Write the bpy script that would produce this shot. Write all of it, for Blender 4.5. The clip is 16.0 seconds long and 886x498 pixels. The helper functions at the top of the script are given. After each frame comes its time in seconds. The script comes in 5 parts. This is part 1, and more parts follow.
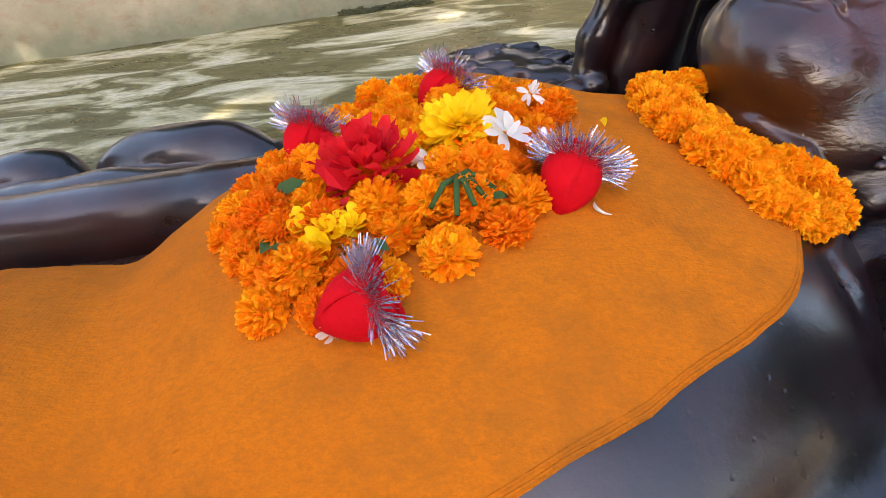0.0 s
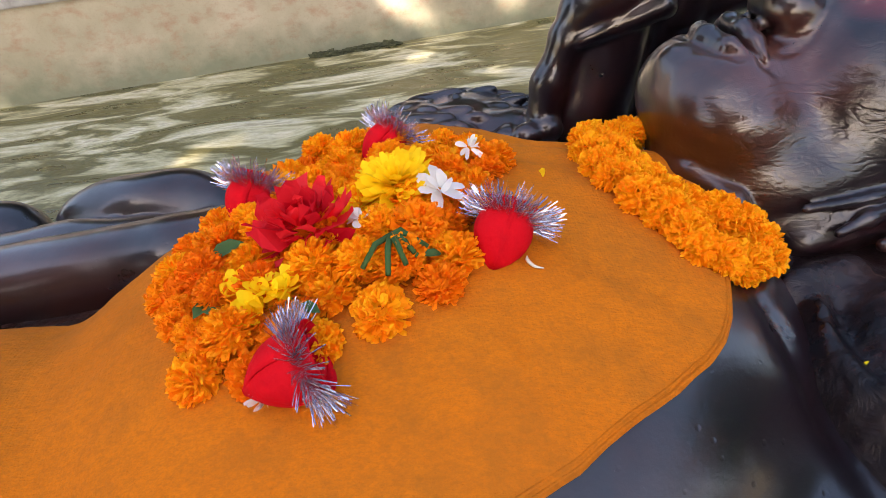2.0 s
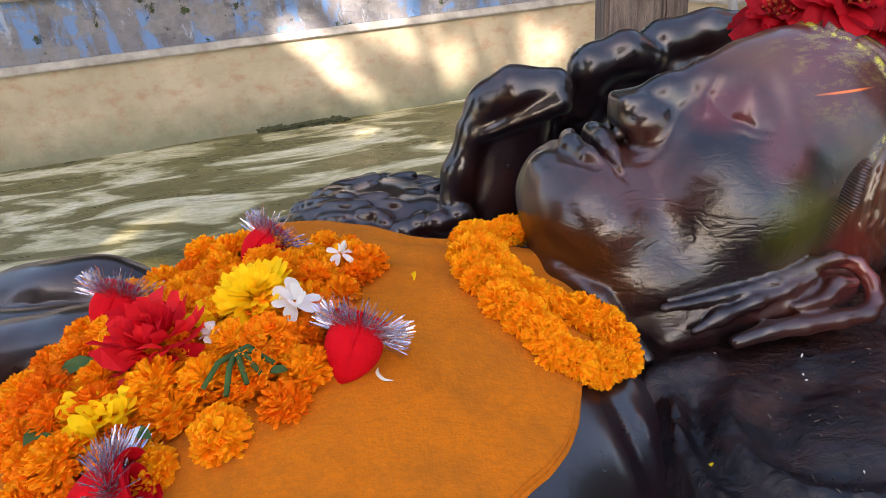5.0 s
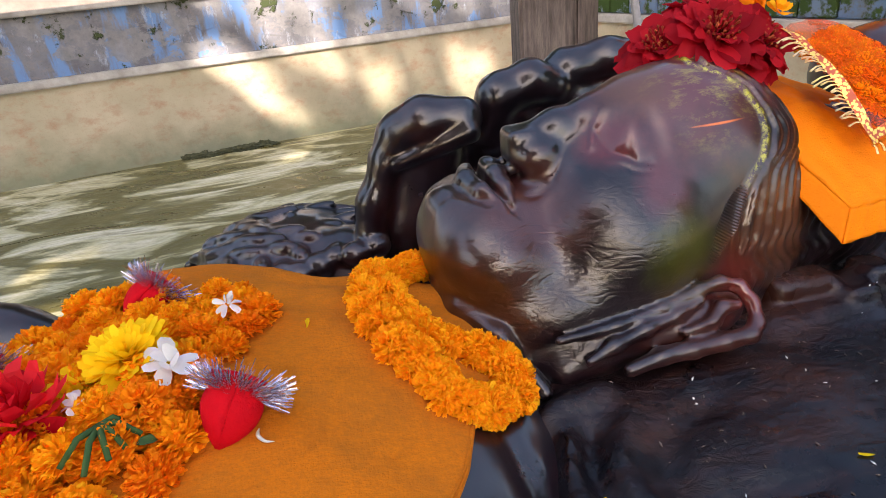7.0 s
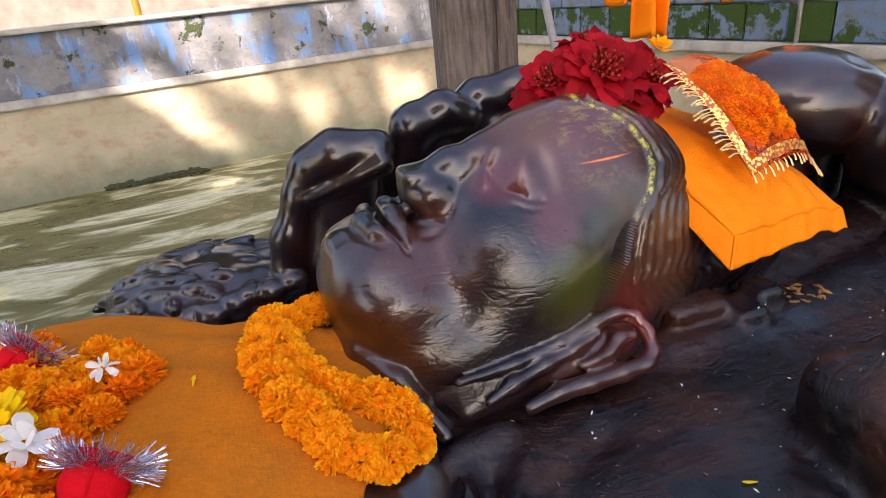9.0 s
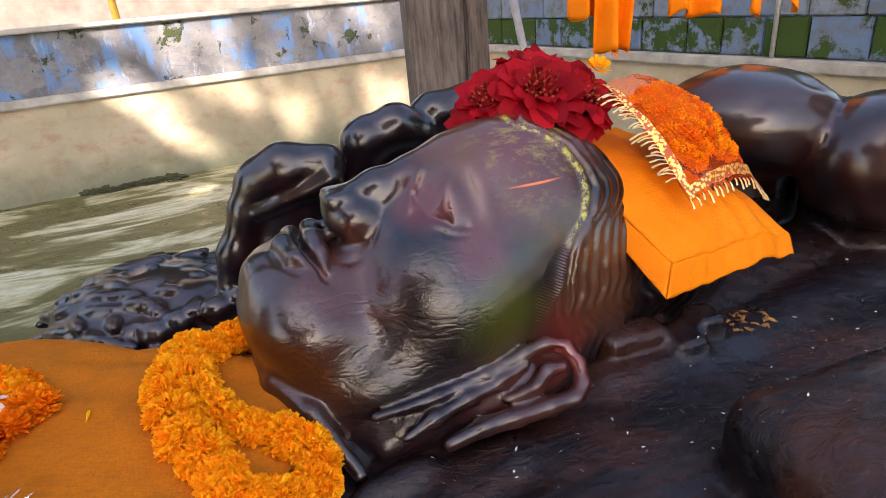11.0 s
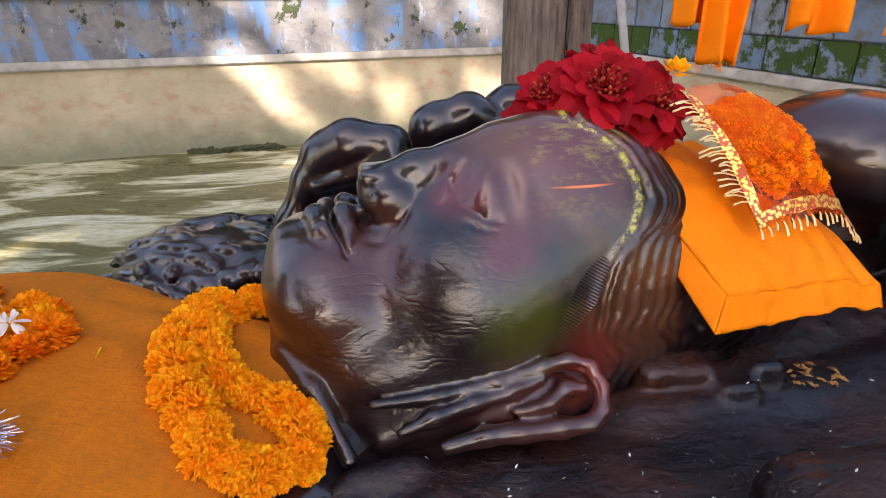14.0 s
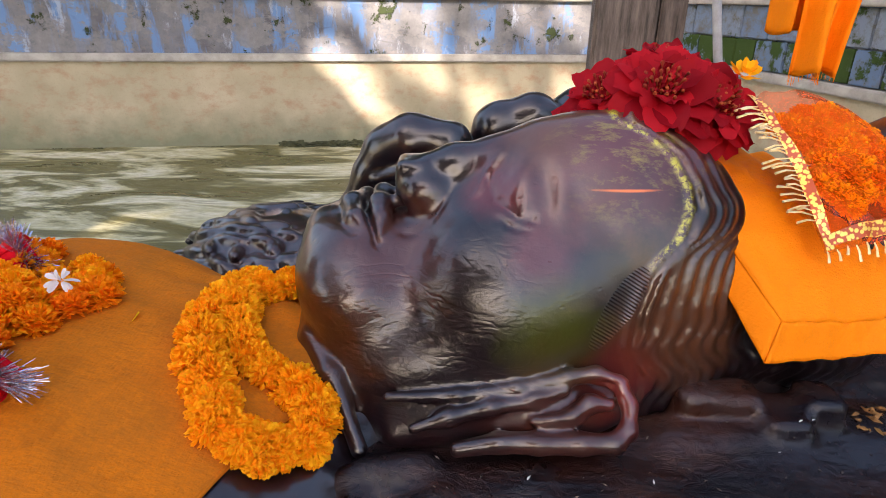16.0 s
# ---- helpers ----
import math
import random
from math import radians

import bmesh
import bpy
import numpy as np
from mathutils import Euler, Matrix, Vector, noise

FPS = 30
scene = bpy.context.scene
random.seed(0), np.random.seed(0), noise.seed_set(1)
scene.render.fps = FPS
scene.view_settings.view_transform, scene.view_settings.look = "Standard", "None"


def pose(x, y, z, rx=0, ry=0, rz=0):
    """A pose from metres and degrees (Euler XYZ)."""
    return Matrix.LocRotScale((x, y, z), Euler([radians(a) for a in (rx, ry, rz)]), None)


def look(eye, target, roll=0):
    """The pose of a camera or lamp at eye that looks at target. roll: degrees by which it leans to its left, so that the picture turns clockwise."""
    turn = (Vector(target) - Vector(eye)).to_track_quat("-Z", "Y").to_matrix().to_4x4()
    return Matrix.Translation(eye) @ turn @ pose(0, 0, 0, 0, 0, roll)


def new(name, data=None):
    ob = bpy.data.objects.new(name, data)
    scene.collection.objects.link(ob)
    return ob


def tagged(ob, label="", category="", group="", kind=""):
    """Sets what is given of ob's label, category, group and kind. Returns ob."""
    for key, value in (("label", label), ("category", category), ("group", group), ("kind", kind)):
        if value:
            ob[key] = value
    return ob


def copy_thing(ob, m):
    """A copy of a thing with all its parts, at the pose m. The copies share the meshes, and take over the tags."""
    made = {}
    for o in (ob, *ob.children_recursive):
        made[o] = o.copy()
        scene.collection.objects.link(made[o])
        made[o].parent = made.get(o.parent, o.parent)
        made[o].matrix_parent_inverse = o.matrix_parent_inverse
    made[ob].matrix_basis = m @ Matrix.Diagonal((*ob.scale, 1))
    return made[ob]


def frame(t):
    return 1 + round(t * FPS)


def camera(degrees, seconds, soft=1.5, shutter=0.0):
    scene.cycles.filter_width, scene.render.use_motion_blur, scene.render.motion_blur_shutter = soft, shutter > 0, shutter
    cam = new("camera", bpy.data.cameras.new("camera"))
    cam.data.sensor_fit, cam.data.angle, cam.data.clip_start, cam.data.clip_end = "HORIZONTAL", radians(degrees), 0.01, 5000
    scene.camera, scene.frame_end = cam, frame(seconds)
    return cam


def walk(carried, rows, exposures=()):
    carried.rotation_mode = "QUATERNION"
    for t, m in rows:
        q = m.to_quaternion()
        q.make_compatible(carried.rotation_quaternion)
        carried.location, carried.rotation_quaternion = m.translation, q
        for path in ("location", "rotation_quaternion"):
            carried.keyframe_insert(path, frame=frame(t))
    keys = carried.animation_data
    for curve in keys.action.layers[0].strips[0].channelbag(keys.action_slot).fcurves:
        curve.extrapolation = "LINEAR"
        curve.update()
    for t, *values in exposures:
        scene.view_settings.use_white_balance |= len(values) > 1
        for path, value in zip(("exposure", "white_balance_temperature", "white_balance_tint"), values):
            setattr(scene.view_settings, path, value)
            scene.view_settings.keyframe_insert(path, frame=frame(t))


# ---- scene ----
cam = camera(73.5, 16.0, soft=0.6)
METRES, EYE, TILT, LEAN, TURN = 0.8, 1.46, -35.0, 6.0, 0.0
ROWS = [
    (0.0, 0.0, 0.0, 0.0, 0.0, 0.0, -0.0),
    (0.5, 0.0095, -0.0008, 0.0091, -0.4, 0.31, 0.41),
    (1.0, 0.0271, -0.0078, 0.0185, -0.75, 1.12, 0.86),
    (1.5, 0.0469, -0.0132, 0.0298, -1.28, 2.2, 1.33),
    (2.0, 0.0776, -0.0116, 0.039, -1.73, 3.14, 1.76),
    (2.5, 0.1197, -0.0161, 0.0525, -2.18, 4.36, 2.08),
    (3.0, 0.156, -0.0215, 0.0614, -2.71, 5.48, 2.24),
    (3.5, 0.1805, -0.0379, 0.0756, -3.19, 6.65, 2.22),
    (4.0, 0.2086, -0.051, 0.0884, -3.7, 7.83, 2.21),
    (6.5, 0.3548, -0.0591, 0.1453, -8.8, 10.0, 5.51),
    (7.0, 0.3819, -0.0654, 0.1583, -10.12, 10.35, 6.51),
    (7.5, 0.409, -0.0705, 0.1699, -11.31, 10.63, 7.43),
    (8.0, 0.4328, -0.0761, 0.1794, -12.34, 10.91, 8.26),
    (8.5, 0.46, -0.0777, 0.1886, -13.53, 11.07, 9.06),
    (9.0, 0.506, -0.0858, 0.2014, -14.58, 11.33, 9.79),
    (9.5, 0.5486, -0.0943, 0.2041, -15.53, 11.54, 10.39),
    (10.0, 0.598, -0.0927, 0.2139, -15.91, 11.71, 10.52),
    (12.5, 0.7305, -0.0662, 0.2508, -13.7, 11.88, 4.81),
    (13.0, 0.7502, -0.0519, 0.2401, -12.38, 12.04, 3.13),
    (13.5, 0.7802, -0.0488, 0.2357, -10.99, 12.04, 1.44),
    (14.0, 0.8066, -0.0407, 0.2213, -9.15, 12.12, -0.44),
    (14.5, 0.8255, -0.0363, 0.2226, -7.08, 12.19, -2.23),
    (15.0, 0.8582, -0.0267, 0.2177, -5.29, 12.12, -3.88),
    (15.5, 0.8914, -0.0186, 0.2171, -3.55, 12.18, -5.41),
    (16.0, 0.9155, -0.0177, 0.2129, -2.45, 12.27, -6.67),
]
walk(cam, [(t, pose(0, 0, EYE, TILT, LEAN, TURN) @ pose(METRES * x, METRES * y, METRES * z, 90 + pitch, roll, yaw)) for t, x, y, z, yaw, pitch, roll in ROWS], [(0.0, 2.02, 6750.0, 22.0), (3.0, 1.86, 6750.0, 22.0), (16.0, 1.76, 6750.0, 22.0)])  # EXPO

# ---- world and light ----
world = bpy.data.worlds.new("sky")
scene.world = world
world.use_nodes = True
wn = world.node_tree.nodes
sky = wn.new("ShaderNodeTexSky")
sky.sky_type = "NISHITA"
sky.sun_disc = False
SUN_EL, SUN_AZ = 36.0, 205.0
sky.sun_elevation, sky.sun_rotation = radians(SUN_EL), radians(SUN_AZ)
sky.air_density, sky.dust_density = 1.5, 2.5
wn["Background"].inputs["Strength"].default_value = 0.15
world.node_tree.links.new(sky.outputs[0], wn["Background"].inputs["Color"])
sun_data = bpy.data.lights.new("sun", "SUN")
sun_data.energy, sun_data.angle, sun_data.color = 5.0, radians(0.6), (1.0, 0.93, 0.8)
sun_dir = Vector((math.sin(radians(SUN_AZ)) * math.cos(radians(SUN_EL)), math.cos(radians(SUN_AZ)) * math.cos(radians(SUN_EL)), math.sin(radians(SUN_EL))))
sun = new("sun", sun_data)
sun.matrix_world = look(sun_dir * 40, (0, 0, 0))


# ---- materials ----
class Mat:
    """A node material with short ways to build it."""

    def __init__(self, name, rough=0.6, metal=0.0, spec=0.5):
        self.m = bpy.data.materials.new(name)
        self.m.use_nodes = True
        self.nt = self.m.node_tree
        self.b = self.nt.nodes["Principled BSDF"]
        self.set("Roughness", rough), self.set("Metallic", metal), self.set("Specular IOR Level", spec)
        self.tc = self.nt.nodes.new("ShaderNodeTexCoord")
        self.h = None

    def put(self, sock, v):
        if hasattr(v, "is_output"):
            self.nt.links.new(v, sock)
        elif isinstance(v, (tuple, list)) and len(v) == 3 and sock.type == "RGBA":
            sock.default_value = (*v, 1)
        else:
            sock.default_value = v

    def set(self, name, v):
        self.put(self.b.inputs[name], v)

    def coord(self, scale=(1, 1, 1), loc=(0, 0, 0), rot=(0, 0, 0), out="Object"):
        n = self.nt.nodes.new("ShaderNodeMapping")
        self.nt.links.new(self.tc.outputs[out], n.inputs[0])
        n.inputs["Scale"].default_value, n.inputs["Location"].default_value = scale, loc
        n.inputs["Rotation"].default_value = [radians(a) for a in rot]
        return n.outputs[0]

    def noise(self, scale, detail=4, rough=0.55, vec=None, dist=0.0):
        n = self.nt.nodes.new("ShaderNodeTexNoise")
        n.inputs["Scale"].default_value, n.inputs["Detail"].default_value = scale, detail
        n.inputs["Roughness"].default_value, n.inputs["Distortion"].default_value = rough, dist
        self.nt.links.new(vec or self.tc.outputs["Object"], n.inputs["Vector"])
        return n.outputs["Fac"]

    def voronoi(self, scale, vec=None, feature="F1", out="Distance"):
        n = self.nt.nodes.new("ShaderNodeTexVoronoi")
        n.feature = feature
        n.inputs["Scale"].default_value = scale
        self.nt.links.new(vec or self.tc.outputs["Object"], n.inputs["Vector"])
        return n.outputs[out]

    def ramp(self, fac, stops):
        n = self.nt.nodes.new("ShaderNodeValToRGB")
        e = n.color_ramp.elements
        while len(e) < len(stops):
            e.new(0.5)
        for i, (p, c) in enumerate(stops):
            e[i].position = p
            e[i].color = (c, c, c, 1) if isinstance(c, (int, float)) else (*c, 1)
        self.put(n.inputs[0], fac)
        return n.outputs[0]

    def mix(self, fac, a, b, kind="MIX"):
        n = self.nt.nodes.new("ShaderNodeMix")
        n.data_type, n.blend_type = "RGBA", kind
        self.put(n.inputs[0], fac), self.put(n.inputs[6], a), self.put(n.inputs[7], b)
        return n.outputs[2]

    def math(self, op, a, b=0.0):
        n = self.nt.nodes.new("ShaderNodeMath")
        n.operation = op
        self.put(n.inputs[0], a), self.put(n.inputs[1], b)
        return n.outputs[0]

    def near(self, centre, radius, wobble=0.0, wscale=12, squash=(1, 1, 1)):
        """1 close to a point, falling to 0 at the radius, with an uneven edge."""
        v = self.coord(squash, tuple(-c * s for c, s in zip(centre, squash)))
        n = self.nt.nodes.new("ShaderNodeVectorMath")
        n.operation = "LENGTH"
        self.nt.links.new(v, n.inputs[0])
        d = self.math("DIVIDE", n.outputs["Value"], radius)
        if wobble:
            d = self.math("ADD", d, self.math("MULTIPLY", self.math("SUBTRACT", self.noise(wscale, 5, 0.65), 0.5), wobble))
        return self.ramp(d, [(0.35, 1.0), (1.0, 0.0)])

    def random(self):
        return self.nt.nodes.new("ShaderNodeObjectInfo").outputs["Random"]

    def island(self):
        return self.nt.nodes.new("ShaderNodeNewGeometry").outputs["Random Per Island"]

    def bump(self, height, strength=0.5, distance=0.01):
        n = self.nt.nodes.new("ShaderNodeBump")
        n.inputs["Strength"].default_value, n.inputs["Distance"].default_value = strength, distance
        self.put(n.inputs["Height"], height)
        if self.h:
            self.nt.links.new(self.h, n.inputs["Normal"])
        self.h = n.outputs[0]
        self.set("Normal", self.h)
        return self


def mat_stone():
    m = Mat("oiled_black_stone", 0.3, 0, 0.5)
    base = m.mix(m.ramp(m.noise(3.2, 6, 0.6), [(0.35, 0.0), (0.65, 1.0)]), (0.0034, 0.0021, 0.0036), (0.011, 0.0042, 0.0052))
    brown = m.ramp(m.noise(2.1, 5, 0.6, m.coord(loc=(3.1, 0.4, 0))), [(0.48, 0.0), (0.68, 1.0)])
    base = m.mix(m.math("MULTIPLY", brown, 0.5), base, (0.070, 0.016, 0.007))
    # vermilion, purple and yellow powder rubbed on the head
    for at, rad, col, k in (((0.80, 1.00, 1.25), 0.070, (0.16, 0.010, 0.010), 0.45), ((0.875, 0.915, 1.175), 0.075, (0.15, 0.030, 0.034), 0.5), ((1.02, 0.86, 0.97), 0.10, (0.20, 0.020, 0.014), 0.75), ((0.90, 0.875, 1.06), 0.11, (0.055, 0.060, 0.004), 0.7),
                            ((0.46, 0.95, 1.02), 0.22, (0.070, 0.020, 0.006), 0.7), ((0.97, 1.05, 1.34), 0.22, (0.120, 0.030, 0.030), 0.7), ((0.64, 0.98, 1.15), 0.13, (0.080, 0.020, 0.012), 0.65), ((1.13, 0.93, 1.08), 0.16, (0.085, 0.026, 0.008), 0.8), ((0.92, 0.84, 0.94), 0.14, (0.060, 0.016, 0.010), 0.6), ((0.88, 1.06, 1.33), 0.09, (0.110, 0.055, 0.020), 0.5)):
        base = m.mix(m.math("MULTIPLY", m.near(at, rad, 1.1, 9), k), base, col)
    sep = m.nt.nodes.new("ShaderNodeSeparateXYZ")
    m.nt.links.new(m.tc.outputs["Object"], sep.inputs[0])
    hline = m.ramp(m.math("SUBTRACT", sep.outputs["Z"], 0.5), [(z - 0.5, x - 0.9) for z, x in ((1.02, 1.019), (1.126, 1.037), (1.164, 1.062), (1.192, 1.094), (1.234, 1.111), (1.267, 1.107), (1.309, 1.081), (1.334, 1.050), (1.357, 0.999))])
    ring = m.math("SUBTRACT", m.math("SUBTRACT", sep.outputs["X"], 0.9), hline)
    band = m.ramp(m.math("ABSOLUTE", m.math("ADD", ring, 0.004)), [(0.003, 1.0), (0.010, 0.0)])
    high = m.math("MULTIPLY", m.ramp(m.math("SUBTRACT", sep.outputs["Z"], 0.5), [(0.64, 0.0), (0.68, 1.0)]), m.math("LESS_THAN", sep.outputs["Y"], 1.4))
    patchy = m.ramp(m.noise(75, 5, 0.8), [(0.46, 0.0), (0.60, 1.0)])
    base = m.mix(m.math("MULTIPLY", m.math("MULTIPLY", band, high), patchy), base, (0.44, 0.40, 0.02))
    dust = m.math("MULTIPLY", m.near((1.02, 1.04, 1.32), 0.15, 1.0, 10), m.ramp(m.noise(30, 6, 0.75, m.coord((0.7, 2, 1))), [(0.50, 0.0), (0.68, 1.0)]))
    base = m.mix(m.math("MULTIPLY", dust, 0.6), base, (0.30, 0.25, 0.03))
    base = m.mix(m.near((1.005, 0.976, 1.262), 0.060, 0.4, 60, (1, 0.25, 22)), base, (0.75, 0.16, 0.02))
    base = m.mix(m.math("MULTIPLY", m.near((0.072, 2.10, 0.765), 0.050, 0.9, 30, (1, 1, 0.6)), 0.9), base, (0.30, 0.18, 0.10))
    speck = m.ramp(m.noise(95, 3, 0.7), [(0.70, 0.0), (0.76, 1.0)])
    base = m.mix(m.math("MULTIPLY", speck, 0.25), base, (0.10, 0.085, 0.08))
    m.set("Base Color", base)
    m.set("Roughness", m.ramp(m.noise(7, 6, 0.65), [(0.3, 0.26), (0.75, 0.46)]))
    m.set("Specular IOR Level", 0.3)
    m.set("Coat Weight", m.ramp(m.noise(5, 5, 0.6), [(0.35, 0.45), (0.65, 1.0)])), m.set("Coat Roughness", m.ramp(m.noise(9, 5, 0.65), [(0.35, 0.07), (0.7, 0.20)])), m.set("Coat IOR", 1.55)
    crackle = m.noise(44, 5, 0.6, m.coord((1, 1, 1.7), rot=(0, 12, 0)), 0.6)
    cheek = m.math("ADD", m.math("MULTIPLY", m.near((0.68, 0.90, 1.03), 0.26, 0.5, 8), 1.0), 0.05)
    wrinkle = m.ramp(m.math("ABSOLUTE", m.math("SUBTRACT", m.noise(13, 2, 0.5, m.coord((1.0, 1.0, 2.2), (2, 1, 0), rot=(0, 14, 0)), 0.6), 0.5)), [(0.0, 0.0), (0.07, 1.0)])
    m.bump(m.math("MULTIPLY", m.math("ADD", m.math("MULTIPLY", wrinkle, 0.35), crackle), cheek), 0.25, 0.006)
    m.bump(m.noise(9, 4), 0.04, 0.012).bump(m.noise(70, 5, 0.7), 0.13, 0.003)
    chips = m.ramp(m.voronoi(26, m.coord((1, 1, 1.4), (0.3, 0.8, 0.1))), [(0.05, 0.0), (0.13, 1.0)])
    m.bump(chips, 0.14, 0.003)
    # fan of finely combed hair on the temple
    axis, mid = Vector((0.50, 0.22, 0.80)).normalized(), Vector((1.000, 0.918, 1.085))

    def vec(op, a, b, out="Value"):
        n = m.nt.nodes.new("ShaderNodeVectorMath")
        n.operation = op
        m.put(n.inputs[0], a), m.put(n.inputs[1], b)
        return n.outputs[out]

    rel = vec("SUBTRACT", m.tc.outputs["Object"], mid, "Vector")
    run, far = vec("DOT_PRODUCT", rel, axis), vec("LENGTH", rel, (0, 0, 0))
    run2 = m.math("MULTIPLY", run, run)
    off2 = m.math("SUBTRACT", m.math("MULTIPLY", far, far), run2)
    lens = m.math("ADD", m.math("DIVIDE", run2, 0.0066), m.math("DIVIDE", off2, 0.00060))
    fan = m.math("MULTIPLY", m.ramp(lens, [(0.75, 1.0), (1.0, 0.0)]), m.math("SINE", m.math("MULTIPLY", run, 1150.0)))
    m.bump(fan, 0.4, 0.0025)
    m.put(m.b.inputs["Coat Normal"], m.h)
    return m.m


def mat_cloth(name, a, b, weave=900, sheen=0.2, rough=0.85, wear=1.0):
    m = Mat(name, rough, 0, 0.08)
    base = m.mix(m.noise(4.0, 5, 0.6), a, b)
    fine = m.noise(60, 3, 0.6, m.coord((1, 6, 1)))
    base = m.mix(m.math("MULTIPLY", fine, 0.25), base, tuple(c * 0.6 for c in a))
    spot = m.ramp(m.noise(14, 5, 0.7), [(0.60, 0.0), (0.72, 1.0)])
    base = m.mix(m.math("MULTIPLY", spot, 0.35 * wear), base, tuple(c * 0.5 for c in b))
    worn = m.ramp(m.noise(9, 6, 0.72, m.coord((1, 1, 1), (2, 5, 0))), [(0.46, 0.0), (0.66, 1.0)])
    base = m.mix(m.math("MULTIPLY", worn, 0.75 * wear), base, (a[0] * 0.55, a[1] * 0.62, a[2] + 0.004))
    for sc, k, rot in ((85, 0.42, 20), (210, 0.40, -50)):
        mott = m.ramp(m.noise(sc, 4, 0.7, m.coord((1, 2.2, 1), rot=(0, 0, rot))), [(0.44, 0.0), (0.64, 1.0)])
        base = m.mix(m.math("MULTIPLY", mott, k * wear), base, (a[0] * 0.48, a[1] * 0.58, a[2] + 0.006))
    thread = m.ramp(m.noise(26, 2, 0.5, m.coord((0.5, 5, 1), rot=(0, 0, -35))), [(0.74, 0.0), (0.79, 1.0)])
    base = m.mix(m.math("MULTIPLY", thread, 0.45 * wear), base, (a[0] * 0.35, a[1] * 0.35, a[2] * 0.5))
    m.set("Base Color", base)
    m.set("Sheen Weight", sheen)
    wv = m.noise(weave / 4, 2, 0.5, m.coord((1, 0.3, 1)))
    m.bump(wv, 0.5, 0.003).bump(m.noise(22, 5, 0.65, m.coord((1, 3, 1))), 0.5, 0.008)
    return m.m


def mat_petal(name, a, b, c=None, rough=0.6):
    """Petals vary flower by flower and petal by petal."""
    m = Mat(name, rough, 0, 0.12)
    col = m.mix(m.island(), a, b)
    if c:
        col = m.mix(m.ramp(m.random(), [(0.45, 0.0), (1.0, 1.0)]), col, c)
    m.set("Base Color", col)
    tr, mx = m.nt.nodes.new("ShaderNodeBsdfTranslucent"), m.nt.nodes.new("ShaderNodeMixShader")
    m.put(tr.inputs["Color"], col)
    mx.inputs[0].default_value = 0.4
    m.nt.links.new(m.b.outputs[0], mx.inputs[1]), m.nt.links.new(tr.outputs[0], mx.inputs[2])
    m.nt.links.new(mx.outputs[0], m.nt.nodes["Material Output"].inputs["Surface"])
    return m.m


def mat_plaster(name, light, dark, tint, scale=1.0, rough=0.85):
    m = Mat(name, rough, 0, 0.25)
    base = m.mix(m.ramp(m.noise(1.3 * scale, 7, 0.65), [(0.35, 0.0), (0.7, 1.0)]), light, dark)
    pk = m.ramp(m.noise(5 * scale, 6, 0.7, m.coord((1, 1, 1.6), (4, 2, 1))), [(0.5, 0.0), (0.66, 1.0)])
    base = m.mix(m.math("MULTIPLY", pk, 0.55), base, tint)
    gr = m.ramp(m.noise(45, 4, 0.7), [(0.55, 0.0), (0.75, 1.0)])
    base = m.mix(m.math("MULTIPLY", gr, 0.35), base, tuple(c * 0.55 for c in dark))
    m.set("Base Color", base)
    m.bump(m.noise(70, 5, 0.65), 0.4, 0.004).bump(m.noise(6, 4), 0.3, 0.02)
    return m


def mat_wall_low():
    m = mat_plaster("damp_plaster", (0.46, 0.39, 0.275), (0.33, 0.29, 0.19), (0.34, 0.17, 0.10))
    old = m.b.inputs["Base Color"].links[0].from_socket
    sep = m.nt.nodes.new("ShaderNodeSeparateXYZ")
    m.nt.links.new(m.tc.outputs["Object"], sep.inputs[0])
    hgt = m.math("ADD", sep.outputs["Z"], m.math("MULTIPLY", m.noise(4, 5, 0.65), 0.5))
    algae = m.ramp(hgt, [(0.30, 1.0), (0.66, 0.0)])
    m.set("Base Color", m.mix(m.math("MULTIPLY", algae, 0.7), old, (0.13, 0.16, 0.10)))
    return m.m


